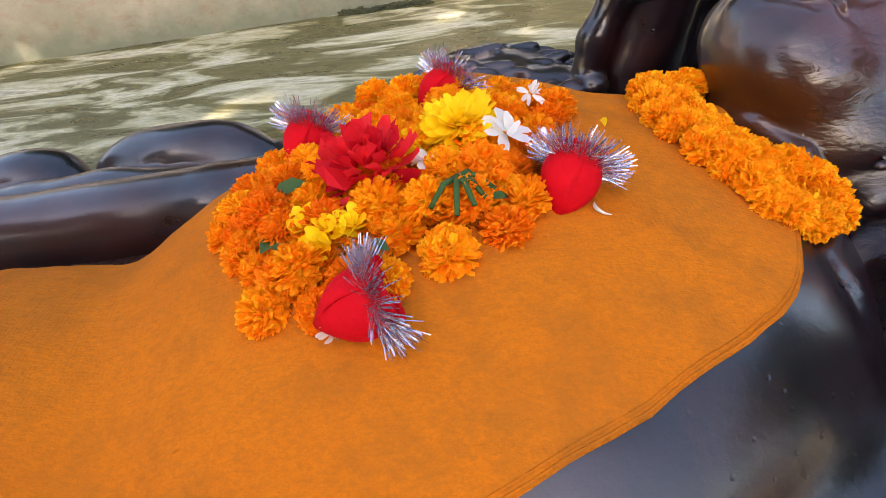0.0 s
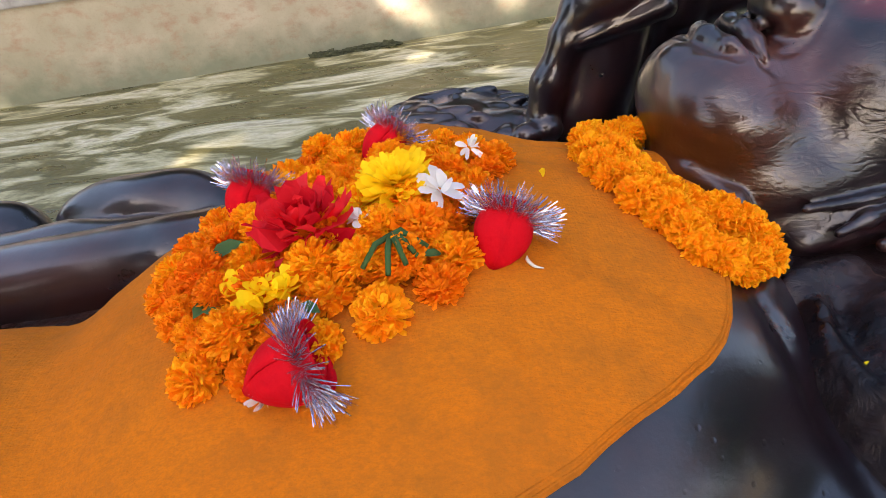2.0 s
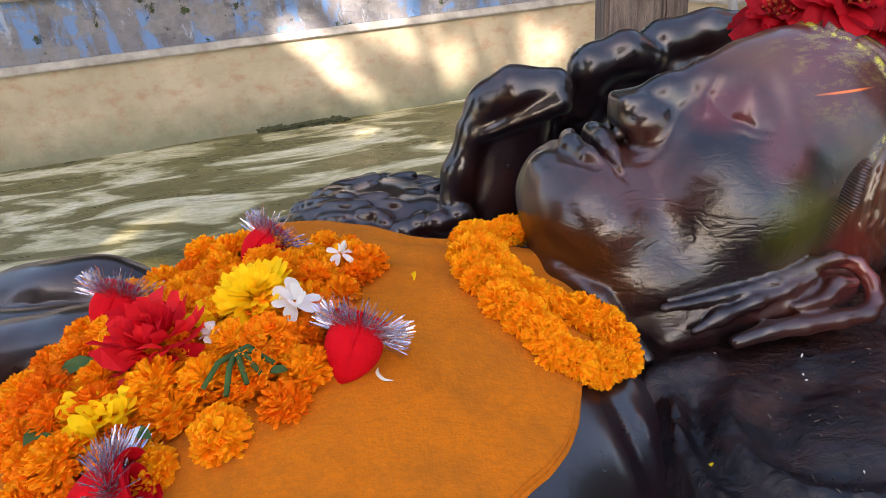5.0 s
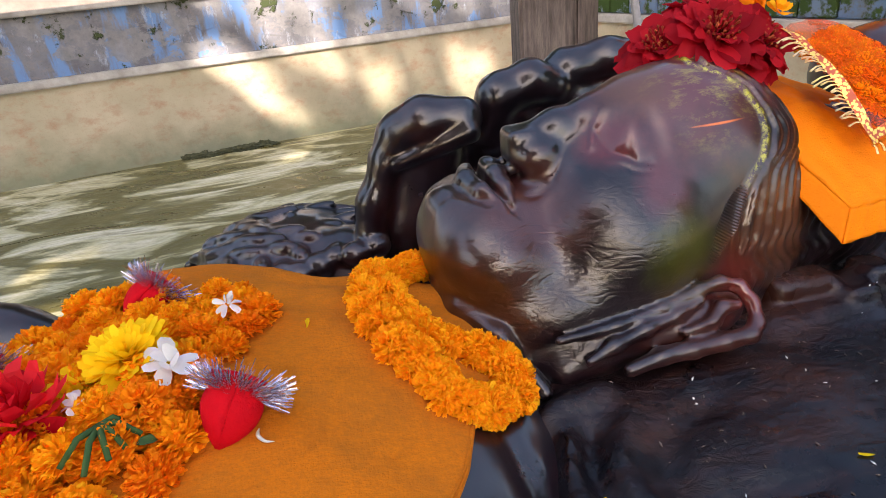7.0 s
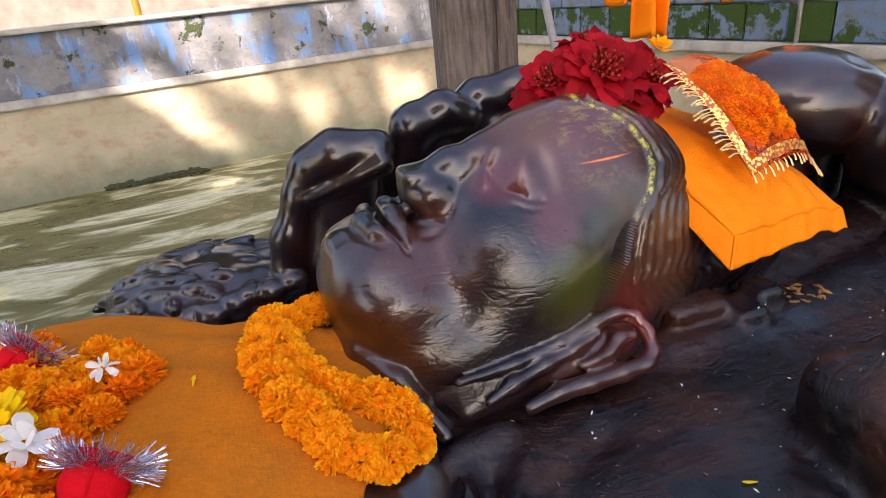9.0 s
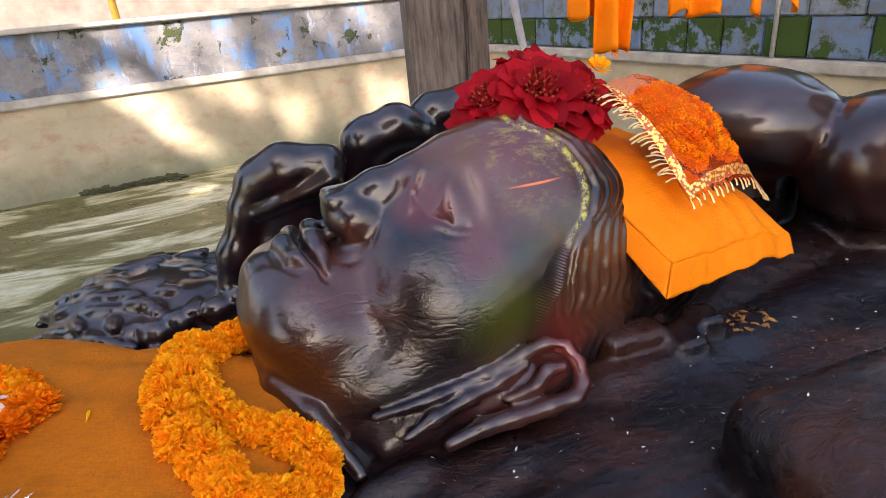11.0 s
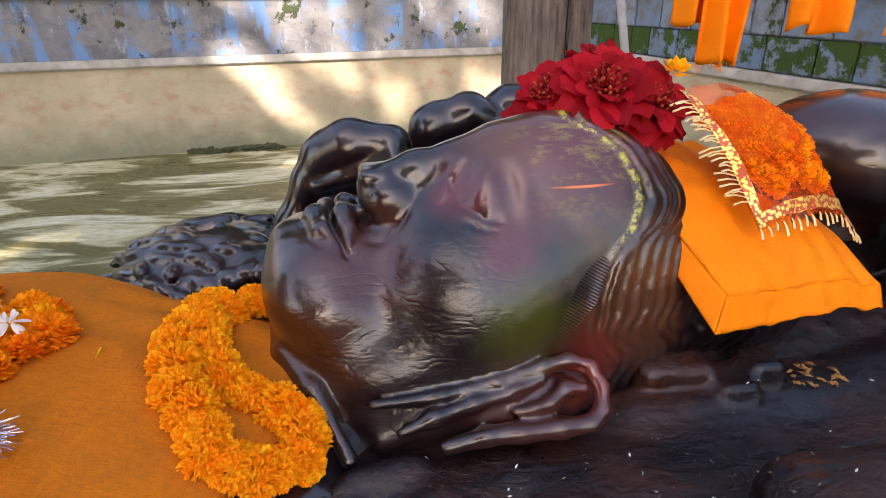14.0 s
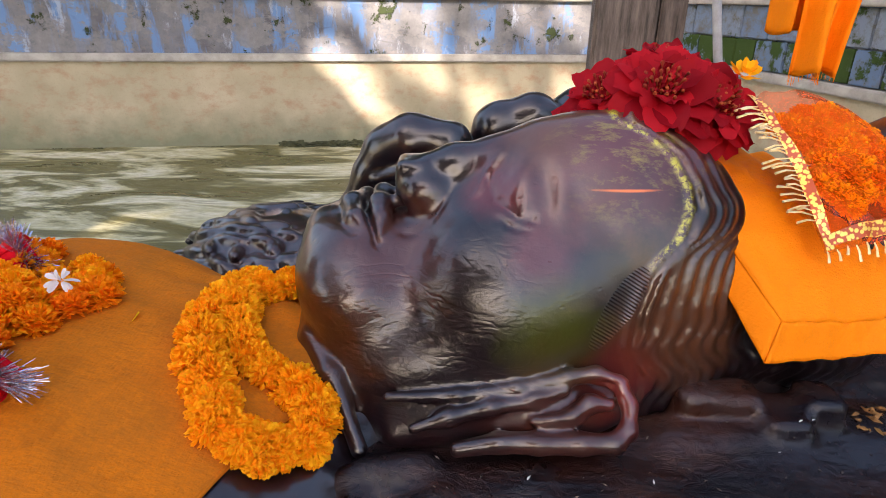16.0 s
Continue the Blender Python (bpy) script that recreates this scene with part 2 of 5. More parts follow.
def mat_wall_blue():
    m = mat_plaster("peeling_blue_limewash", (0.19, 0.19, 0.205), (0.10, 0.10, 0.108), (0.21, 0.185, 0.165), 2.2)
    old = m.b.inputs["Base Color"].links[0].from_socket
    blue = m.ramp(m.noise(5.0, 6, 0.62, m.coord((1, 1, 0.25), (1, 0, 0))), [(0.49, 0.0), (0.58, 1.0)])
    col = m.mix(m.math("MULTIPLY", blue, 0.85), old, (0.12, 0.24, 0.46))
    white = m.ramp(m.noise(6.0, 6, 0.7, m.coord((1, 1, 0.4), (3, 1, 4))), [(0.58, 0.0), (0.66, 1.0)])
    col = m.mix(m.math("MULTIPLY", white, 0.6), col, (0.38, 0.43, 0.50))
    crack = m.ramp(m.voronoi(3.3, m.mix(0.12, m.tc.outputs["Object"], m.nt.nodes.new("ShaderNodeTexNoise").outputs["Color"]), "DISTANCE_TO_EDGE"), [(0.012, 1.0), (0.03, 0.0)])
    col = m.mix(m.math("MULTIPLY", m.math("MULTIPLY", crack, m.ramp(m.noise(2.2, 3, 0.5), [(0.55, 0.0), (0.65, 1.0)])), 0.35), col, (0.06, 0.06, 0.055))
    moss = m.ramp(m.noise(3.4, 6, 0.7, m.coord((1, 1, 1), (7, 3, 2.2))), [(0.595, 0.0), (0.63, 1.0)])
    peel = m.ramp(m.noise(2.0, 7, 0.68, m.coord((0.8, 0.8, 1.3), (2, 8, 1))), [(0.50, 0.0), (0.535, 1.0)])
    col = m.mix(m.math("MULTIPLY", peel, 0.85), col, m.mix(m.noise(14, 5, 0.7), (0.10, 0.10, 0.105), (0.30, 0.29, 0.28)))
    col = m.mix(moss, col, (0.045, 0.06, 0.022))
    m.set("Base Color", col)
    m.bump(moss, 0.8, 0.02)
    return m.m


def mat_floor():
    m = Mat("wet_algae_concrete", 0.5)
    flow = m.noise(1.5, 6, 0.62, m.coord((0.55, 1.7, 1), rot=(0, 0, -10)), 0.9)
    base = m.ramp(flow, [(0.36, (0.085, 0.072, 0.018)), (0.48, (0.13, 0.11, 0.032)), (0.54, (0.39, 0.35, 0.18)), (0.62, (0.56, 0.51, 0.34)), (0.74, (0.15, 0.125, 0.04))])
    fine = m.noise(16, 5, 0.7, m.coord((0.6, 1.6, 1)))
    base = m.mix(m.math("MULTIPLY", m.ramp(fine, [(0.45, 0.0), (0.7, 1.0)]), 0.5), base, (0.10, 0.10, 0.045))
    m.set("Base Color", base)
    m.set("Roughness", m.ramp(flow, [(0.36, 0.22), (0.55, 0.75)]))
    m.bump(fine, 0.3, 0.01)
    return m.m


def mat_simple(name, a, b, scale=8, rough=0.7, metal=0.0, stretch=(1, 1, 1), bump=0.3):
    m = Mat(name, rough, metal)
    m.set("Base Color", m.mix(m.ramp(m.noise(scale, 6, 0.65, m.coord(stretch)), [(0.35, 0.0), (0.68, 1.0)]), a, b))
    if bump:
        m.bump(m.noise(scale * 6, 4, 0.65, m.coord(stretch)), bump, 0.006)
    return m.m


STONE = mat_stone()


def mat_bed():
    m = Mat("dusty_black_stone", 0.36)
    base = m.mix(m.ramp(m.noise(4, 6, 0.65, m.coord((0.5, 1.6, 1.6))), [(0.38, 0.0), (0.66, 1.0)]), (0.0032, 0.0026, 0.0040), (0.016, 0.0065, 0.0055))
    red = m.ramp(m.noise(2.6, 5, 0.6, m.coord((0.7, 1.5, 1), (5, 1, 0))), [(0.50, 0.0), (0.60, 1.0)])
    grey = m.ramp(m.noise(3.1, 5, 0.65, m.coord((0.5, 1.4, 1), (1, 6, 2))), [(0.48, 0.0), (0.62, 1.0)])
    base = m.mix(m.math("MULTIPLY", grey, 0.35), base, (0.018, 0.018, 0.026))
    base = m.mix(m.math("MULTIPLY", red, 0.7), base, (0.050, 0.015, 0.007))
    dust = m.ramp(m.noise(9, 5, 0.7, m.coord((0.35, 3.0, 3.0), rot=(0, 0, 6))), [(0.60, 0.0), (0.72, 1.0)])
    base = m.mix(m.math("MULTIPLY", dust, 0.22), base, (0.060, 0.055, 0.064))
    m.set("Base Color", base)
    m.set("Roughness", m.ramp(m.noise(8, 5, 0.6), [(0.35, 0.18), (0.7, 0.42)]))
    worn = m.ramp(m.noise(4.2, 4, 0.6, m.coord((1, 1, 1), (3, 3, 1))), [(0.42, 0.12), (0.62, 1.0)])
    m.bump(m.math("MULTIPLY", m.noise(26, 6, 0.7, m.coord((0.8, 1.3, 1.3)), 0.8), worn), 0.8, 0.012).bump(m.noise(6, 4, 0.6, m.coord((0.5, 1.6, 1.6))), 0.25, 0.03).bump(m.noise(110, 3, 0.6), 0.2, 0.002)
    return m.m


BED = mat_bed()
BED.node_tree.nodes["Principled BSDF"].inputs["Specular IOR Level"].default_value = 0.31
CLOTH = mat_cloth("orange_cotton", (0.66, 0.172, 0.005), (0.49, 0.112, 0.005), 900, 0.0)
SATIN = mat_cloth("bright_orange_cloth", (0.92, 0.245, 0.003), (0.86, 0.195, 0.003), 1400, 0.0, 0.55, 0.12)
VEIL = mat_cloth("red_orange_net", (0.85, 0.060, 0.006), (0.92, 0.15, 0.006), 300, 0.0, 0.7, 0.2)
MARI = mat_petal("marigold_petal", (1.0, 0.31, 0.003), (1.0, 0.52, 0.008), (0.90, 0.20, 0.003))
MARI_L = mat_petal("light_marigold_petal", (1.0, 0.33, 0.003), (1.0, 0.54, 0.010))
DAHLIA = mat_petal("crimson_petal", (0.60, 0.006, 0.016), (0.88, 0.030, 0.036))
DARKRED = mat_petal("dark_red_petal", (0.26, 0.003, 0.008), (0.52, 0.010, 0.018))
YELLOW = mat_petal("yellow_petal", (0.98, 0.60, 0.004), (1.0, 0.74, 0.01))
WHITE = mat_petal("white_petal", (0.80, 0.78, 0.70), (0.86, 0.85, 0.80))
GREEN = mat_petal("leaf_green", (0.035, 0.09, 0.03), (0.10, 0.19, 0.06))
RED = mat_cloth("red_felt", (0.56, 0.004, 0.008), (0.64, 0.006, 0.012), 700, 0.0, 0.8, 0.1)
TINSEL = mat_simple("silver_tinsel", (0.75, 0.75, 0.82), (0.45, 0.42, 0.55), 90, 0.22, 0.9, (1, 1, 1), 0)
GOLD = mat_simple("gold_foil", (0.90, 0.66, 0.20), (0.75, 0.45, 0.08), 120, 0.3, 0.85, (1, 1, 1), 0)
def mat_block(name, moss_at):
    m = Mat(name, 0.9, 0, 0.2)
    base = m.mix(m.random(), (0.11, 0.17, 0.27), (0.19, 0.23, 0.28))
    base = m.mix(m.ramp(m.noise(9, 6, 0.7), [(0.45, 0.0), (0.62, 1.0)]), base, (0.13, 0.13, 0.12))
    k = m.math("ADD", m.noise(4.5, 6, 0.7), m.math("MULTIPLY", m.random(), 0.22))
    moss = m.ramp(k, [(moss_at, 0.0), (moss_at + 0.06, 1.0)])
    m.set("Base Color", m.mix(moss, base, (0.035, 0.065, 0.014)))
    m.bump(m.noise(60, 5, 0.7), 0.6, 0.01).bump(moss, 0.5, 0.015)
    return m.m


BLOCK, BLOCK_TOP = mat_block("mossy_blue_block", 0.52), mat_block("blue_block", 0.74)
STAMEN = mat_petal("stamen", (0.30, 0.03, 0.02), (0.55, 0.12, 0.04))
FOIL = mat_simple("pale_gold_foil", (0.95, 0.84, 0.50), (0.90, 0.62, 0.22), 60, 0.3, 0.5, (1, 1, 1), 0)


def mat_net():
    m = Mat("gold_sequin_net", 0.35)
    v = m.voronoi(150)
    gold = m.ramp(v, [(0.45, 1.0), (0.60, 0.0)])
    m.set("Base Color", m.mix(gold, (0.45, 0.06, 0.01), (0.95, 0.62, 0.14)))
    m.set("Metallic", m.math("MULTIPLY", gold, 0.8))
    return m.m


GOLDNET = mat_net()
VEIL.node_tree.nodes["Principled BSDF"].inputs["Alpha"].default_value = 0.42
WALL_LOW, WALL_BLUE, FLOOR = mat_wall_low(), mat_wall_blue(), mat_floor()
COPING = mat_simple("weathered_cement", (0.42, 0.40, 0.36), (0.24, 0.22, 0.19), 5, 0.85)
TERRACE = mat_simple("pale_paving", (0.23, 0.195, 0.17), (0.15, 0.125, 0.105), 3, 0.85)
WOOD = mat_simple("weathered_timber", (0.19, 0.150, 0.128), (0.045, 0.036, 0.032), 11, 0.85, 0, (3, 3, 0.35), 1.0)
PIPE = mat_simple("grey_painted_pipe", (0.36, 0.36, 0.36), (0.26, 0.25, 0.24), 20, 0.5)
MOSS = mat_simple("green_moss", (0.060, 0.060, 0.022), (0.025, 0.030, 0.012), 30, 0.95, 0, (1, 1, 1), 1.0)


# ---- mesh helpers ----
def mesh_from(name, verts, faces, material, smooth=False):
    me = bpy.data.meshes.new(name)
    me.from_pydata([tuple(v) for v in verts], [], [tuple(int(i) for i in f) for f in faces])
    me.update()
    if smooth:
        me.shade_smooth()
    me.materials.append(material)
    return me


def obj(name, me, parent=None, m=None):
    ob = new(name, me)
    if parent:
        ob.parent = parent
    if m is not None:
        ob.matrix_basis = m
    return ob


def part(name, bm, material, parent=None, label="", smooth=False):
    me = bpy.data.meshes.new(name)
    bm.to_mesh(me)
    bm.free()
    if smooth:
        me.shade_smooth()
    me.materials.append(material)
    ob = obj(name, me, parent)
    if label:
        ob["label"] = label
    return ob


def empty(name, at, label, category, group="", kind=""):
    ob = new(name)
    ob.empty_display_size = 0.05
    ob.location = at
    return tagged(ob, label, category, group, kind)


def box_bm(x0, y0, z0, x1, y1, z1, bevel=0.0, m=None):
    bm = bmesh.new()
    bmesh.ops.create_cube(bm, size=1)
    bmesh.ops.scale(bm, vec=(x1 - x0, y1 - y0, z1 - z0), verts=bm.verts)
    bmesh.ops.translate(bm, vec=((x0 + x1) / 2, (y0 + y1) / 2, (z0 + z1) / 2), verts=bm.verts)
    if bevel:
        bmesh.ops.bevel(bm, geom=bm.edges[:], offset=bevel, segments=2, affect="EDGES")
    if m is not None:
        bmesh.ops.transform(bm, matrix=m, verts=bm.verts)
    return bm


def tube(points, radius, sides=8):
    """Vertices and faces of a tube along points; radius is one number or one for each point."""
    pts = [Vector(p) for p in points]
    rad = radius if isinstance(radius, (list, tuple)) else [radius] * len(pts)
    verts, faces = [], []
    for i, p in enumerate(pts):
        d = (pts[min(i + 1, len(pts) - 1)] - pts[max(i - 1, 0)]).normalized()
        side = d.cross(Vector((0, 0, 1)) if abs(d.z) < 0.9 else Vector((1, 0, 0))).normalized()
        up = side.cross(d)
        for k in range(sides):
            a = 2 * math.pi * k / sides
            verts.append(p + rad[i] * (math.cos(a) * side + math.sin(a) * up))
    for i in range(len(pts) - 1):
        for k in range(sides):
            k2 = (k + 1) % sides
            faces.append((i * sides + k, i * sides + k2, (i + 1) * sides + k2, (i + 1) * sides + k))
    faces.append(tuple(reversed(range(sides))))
    faces.append(tuple(range((len(pts) - 1) * sides, len(pts) * sides)))
    return verts, faces


def spline(points, n):
    """n points on a smooth line through the given ones."""
    P = [Vector(p) for p in points]
    P = [2 * P[0] - P[1]] + P + [2 * P[-1] - P[-2]]
    out = []
    for i in range(n):
        u = i / (n - 1) * (len(P) - 3)
        k = min(int(u), len(P) - 4)
        t = u - k
        a, b, c, d = P[k:k + 4]
        out.append(0.5 * ((2 * b) + (c - a) * t + (2 * a - 5 * b + 4 * c - d) * t * t + (3 * b - a - 3 * c + d) * t ** 3))
    return out


# ---- carved forms: smooth unions of rounded solids, meshed on a grid ----
def s_ell(p, c, r, rz=0.0, ry=0.0):
    q = p - np.array(c, np.float32)
    if rz or ry:
        q = q @ np.array((Matrix.Rotation(radians(rz), 3, "Z") @ Matrix.Rotation(radians(ry), 3, "Y")), np.float32)
    r = np.array(r, np.float32)
    k0 = np.sqrt(((q / r) ** 2).sum(-1))
    k1 = np.sqrt(((q / r ** 2) ** 2).sum(-1)) + 1e-6
    return k0 * (k0 - 1) / k1


def s_cap(p, a, b, ra, rb):
    a, b = np.array(a, np.float32), np.array(b, np.float32)
    ab = b - a
    t = np.clip(((p - a) @ ab) / (ab @ ab), 0, 1)
    return np.sqrt(((p - a - t[..., None] * ab) ** 2).sum(-1)) - (ra + (rb - ra) * t)


def s_chain(p, pts, rad, k=0.02):
    d = None
    for i in range(len(pts) - 1):
        e = s_cap(p, pts[i], pts[i + 1], rad[i], rad[i + 1])
        d = e if d is None else smin(d, e, k)
    return d


def s_box(p, c, half, r):
    q = np.abs(p - np.array(c, np.float32)) - (np.array(half, np.float32) - r)
    return np.sqrt((np.maximum(q, 0) ** 2).sum(-1)) + np.minimum(q.max(-1), 0) - r


def smin(a, b, k):
    h = np.clip(0.5 + 0.5 * (b - a) / k, 0, 1)
    return b + (a - b) * h - k * h * (1 - h)


def smax(a, b, k):
    return -smin(-a, -b, k)


def carve(field, lo, hi, step):
    """Verts and quads of the surface on which the field is zero."""
    ax = [np.arange(l, h + step, step, dtype=np.float32) for l, h in zip(lo, hi)]
    nx, ny, nz = (len(a) for a in ax)
    F = np.empty((nx, ny, nz), np.float32)
    for i0 in range(0, nx, 24):
        g = np.stack(np.meshgrid(ax[0][i0:i0 + 24], ax[1], ax[2], indexing="ij"), -1)
        F[i0:i0 + 24] = field(g)
    S = F < 0
    cnt = np.zeros((nx - 1, ny - 1, nz - 1), np.int8)
    for dx in (0, 1):
        for dy in (0, 1):
            for dz in (0, 1):
                cnt += S[dx:nx - 1 + dx, dy:ny - 1 + dy, dz:nz - 1 + dz]
    cells = np.argwhere((cnt > 0) & (cnt < 8))
    index = np.full(cnt.shape, -1, np.int64)
    index[tuple(cells.T)] = np.arange(len(cells))
    acc, num = np.zeros((len(cells), 3)), np.zeros(len(cells))
    corners = [(a, b, c) for a in (0, 1) for b in (0, 1) for c in (0, 1)]
    for c0 in corners:
        for axis in range(3):
            if c0[axis]:
                continue
            c1 = list(c0)
            c1[axis] = 1
            f0 = F[tuple((cells + c0).T)]
            f1 = F[tuple((cells + c1).T)]
            on = (f0 < 0) != (f1 < 0)
            t = np.where(on, f0 / np.where(f0 == f1, 1, f0 - f1), 0)
            p = np.tile(np.array(c0, float), (len(cells), 1))
            p[:, axis] = t
            acc[on] += p[on]
            num[on] += 1
    V = np.array(lo) + (cells + acc / num[:, None]) * step
    quads = []
    for axis in range(3):
        o1, o2 = (axis + 1) % 3, (axis + 2) % 3
        a, b = [slice(None)] * 3, [slice(None)] * 3
        a[axis], b[axis] = slice(0, -1), slice(1, None)
        sa, sb = S[tuple(a)], S[tuple(b)]
        e = np.argwhere(sa != sb)
        e = e[(e[:, o1] > 0) & (e[:, o2] > 0) & (e[:, o1] < cnt.shape[o1]) & (e[:, o2] < cnt.shape[o2])]
        flip = sb[tuple(e.T)]
        d1, d2 = np.zeros(3, int), np.zeros(3, int)
        d1[o1], d2[o2] = 1, 1
        q = np.stack([index[tuple((e - d).T)] for d in (0 * d1, d1, d1 + d2, d2)], -1)
        q[flip] = q[flip][:, ::-1]
        quads.append(q)
    return V, np.concatenate(quads)


CHEST = ((0.0, 0.85, 0.70), (0.70, 0.60, 0.345), 20.0)
BELLY = ((-0.95, 0.55, 0.56), (0.80, 0.48, 0.40), 15.0)
NECK = ((0.52, 1.03, 0.80), (0.30, 0.20, 0.165), 8.0)
HIPS = ((-1.9, 0.35, 0.50), (0.80, 0.50, 0.34), 10.0)
BREAST = ((-0.05, 1.18, 0.85), (0.30, 0.22, 0.185), 0.0)


def body_top(x, y):
    """Height of the chest and belly over a place of the plan."""
    hs = []
    for c, r, az in (CHEST, BELLY, NECK, HIPS, BREAST):
        dx, dy, co, si = x - c[0], y - c[1], math.cos(radians(az)), math.sin(radians(az))
        q = 1 - ((dx * co + dy * si) / r[0]) ** 2 - ((dy * co - dx * si) / r[1]) ** 2
        hs.append(c[2] + r[2] * math.sqrt(q) if q > 0 else c[2] - 0.45 * math.sqrt(-q))
    k = 0.03
    return k * math.log(sum(math.exp(h / k) for h in hs))


def wave(p, f, seed=0.0):
    return np.sin(p[..., 0] * f + seed) * np.sin(p[..., 1] * f * 1.3 + 2 * seed) * np.sin(p[..., 2] * f * 0.9 + seed)


def spot(p, x, y, rx, ry, amp):
    """A soft mound (or hollow) over a place of the plan."""
    return amp * np.exp(-((p[..., 0] - x) / rx) ** 2 - ((p[..., 1] - y) / ry) ** 2)


def crease(p, pts, width, amp):
    """A soft line in the plan, raised or pressed in."""
    best = None
    for (x0, y0), (x1, y1) in zip(pts, pts[1:]):
        dx, dy = x1 - x0, y1 - y0
        t = np.clip(((p[..., 0] - x0) * dx + (p[..., 1] - y0) * dy) / (dx * dx + dy * dy), 0, 1)
        e = (p[..., 0] - x0 - t * dx) ** 2 + (p[..., 1] - y0 - t * dy) ** 2
        best = e if best is None else np.minimum(best, e)
    return amp * np.exp(-best / width ** 2)


HEAD = ((0.977, 0.979, 0.327, 0.186, 0.384), (0.679, 0.971, 0.200, 0.242, 0.120), (0.826, 1.040, 0.206, 0.242, 0.213), (0.576, 1.071, 0.127, 0.200, 0.121))
RING_Z = (0.97, 1.02, 1.08, 1.126, 1.164, 1.192, 1.234, 1.267, 1.309, 1.334, 1.357)
RING_X = (1.036, 1.019, 1.023, 1.037, 1.062, 1.094, 1.111, 1.107, 1.081, 1.050, 0.999)
MID = 1.10


def sided(s, pts):
    """Points given as (x, distance from the middle, z), on one side of the face."""
    return [(x, MID + s * y, z) for x, y, z in pts]


def head_field(p):
    d = None
    for cx, cz, rx, ry, rz in HEAD:
        e = s_ell(p, (cx, MID, cz), (rx, ry, rz))
        d = e if d is None else smin(d, e, 0.06)
    d = smin(d, s_ell(p, (1.36, 1.12, 1.02), (0.20, 0.15, 0.20)), 0.06)
    # lids, brows and creases, pressed into or raised from the face as seen from above
    up = 1 / (1 + np.exp(-(p[..., 2] - 1.10) / 0.012))
    off = crease(p, [(0.570, MID - 0.10), (0.538, MID - 0.05), (0.532, MID), (0.538, MID + 0.05), (0.570, MID + 0.10)], 0.012, -0.006)
    for s in (-1, 1):
        def at(*rows):
            return [(x, MID + s * y) for x, y in rows]
        off += spot(p, 0.826, MID + s * 0.098, 0.056, 0.056, -0.012)
        off += spot(p, 0.842, MID + s * 0.104, 0.034, 0.038, 0.020)
        off += crease(p, at((0.792, 0.068), (0.803, 0.112), (0.836, 0.146), (0.860, 0.148)), 0.005, -0.004)
        off += crease(p, at((0.808, 0.142), (0.836, 0.160)), 0.004, -0.002)
        off += crease(p, at((0.822, 0.152), (0.852, 0.160)), 0.004, -0.002)
        off += crease(p, at((0.806, 0.046), (0.850, 0.062), (0.894, 0.088), (0.905, 0.130)), 0.018, 0.004)
        off += crease(p, at((0.775, 0.085), (0.790, 0.062), (0.812, 0.050)), 0.006, 0.004)
        off += crease(p, at((0.752, 0.085), (0.680, 0.125), (0.615, 0.158), (0.555, 0.165)), 0.034, -0.006)
        off += spot(p, 0.735, MID + s * 0.17, 0.07, 0.05, 0.006)
        off += spot(p, 0.613, MID + s * 0.120, 0.016, 0.014, -0.004)
    d = d - off * up
    # nose: a broad wedge with a blunt tip and flat flanks
    d = smin(d, s_chain(p, sided(1, [(0.672, 0, 1.240), (0.74, 0, 1.263), (0.81, 0, 1.272), (0.88, 0, 1.290)]), [0.039, 0.037, 0.042, 0.052]), 0.020)
    d = smin(d, s_box(p, (0.664, MID - 0.002, 1.246), (0.029, 0.037, 0.032), 0.014), 0.010)
    for s in (-1, 1):
        d = smin(d, s_ell(p, (0.690, MID + s * 0.040, 1.222), (0.042, 0.030, 0.036)), 0.022)
        d = smax(d, -s_ell(p, (0.640, MID + s * 0.028, 1.210), (0.012, 0.011, 0.008)), 0.006)
        d = d - crease(p, [(0.655, MID + s * 0.086), (0.700, MID + s * 0.086), (0.728, MID + s * 0.062)], 0.008, -0.003) * up
        d = smin(d, s_cap(p, (0.612, MID + s * 0.024, 1.196), (0.648, MID + s * 0.022, 1.208), 0.012, 0.012), 0.008)
    # lips, with sharp edges and a deep line between them
    for s in (-1, 1):
        d = smin(d, s_chain(p, sided(s, [(0.612, 0.108, 1.166), (0.612, 0.062, 1.184), (0.607, 0.026, 1.198), (0.602, 0, 1.195)]), [0.006, 0.017, 0.020, 0.019], 0.012), 0.007)
        d = smin(d, s_chain(p, sided(s, [(0.604, 0.104, 1.166), (0.572, 0.060, 1.180), (0.556, 0, 1.188)]), [0.006, 0.020, 0.022], 0.012), 0.007)
    lip = crease(p, [(0.610, MID - 0.112), (0.590, MID - 0.066), (0.580, MID - 0.024), (0.583, MID), (0.580, MID + 0.024), (0.590, MID + 0.066), (0.610, MID + 0.112)], 0.006, -0.009)
    d = d - lip * up
    d = smin(d, s_chain(p, sided(1, [(0.512, -0.045, 1.140), (0.506, 0, 1.146), (0.512, 0.045, 1.140)]), [0.024, 0.027, 0.024]), 0.03)
    # hairline: a raised double cord, then waved hair
    ringx = p[..., 0] - np.interp(p[..., 2], RING_Z, RING_X).astype(np.float32)
    hair = 1 / (1 + np.exp(-(ringx - 0.012) / 0.004))
    d = d - 0.005 * np.exp(-(ringx / 0.007) ** 2) - 0.004 * np.exp(-((ringx - 0.022) / 0.007) ** 2) - 0.006 * hair
    turn = np.arctan2(p[..., 1] - MID, p[..., 2] - 1.0)
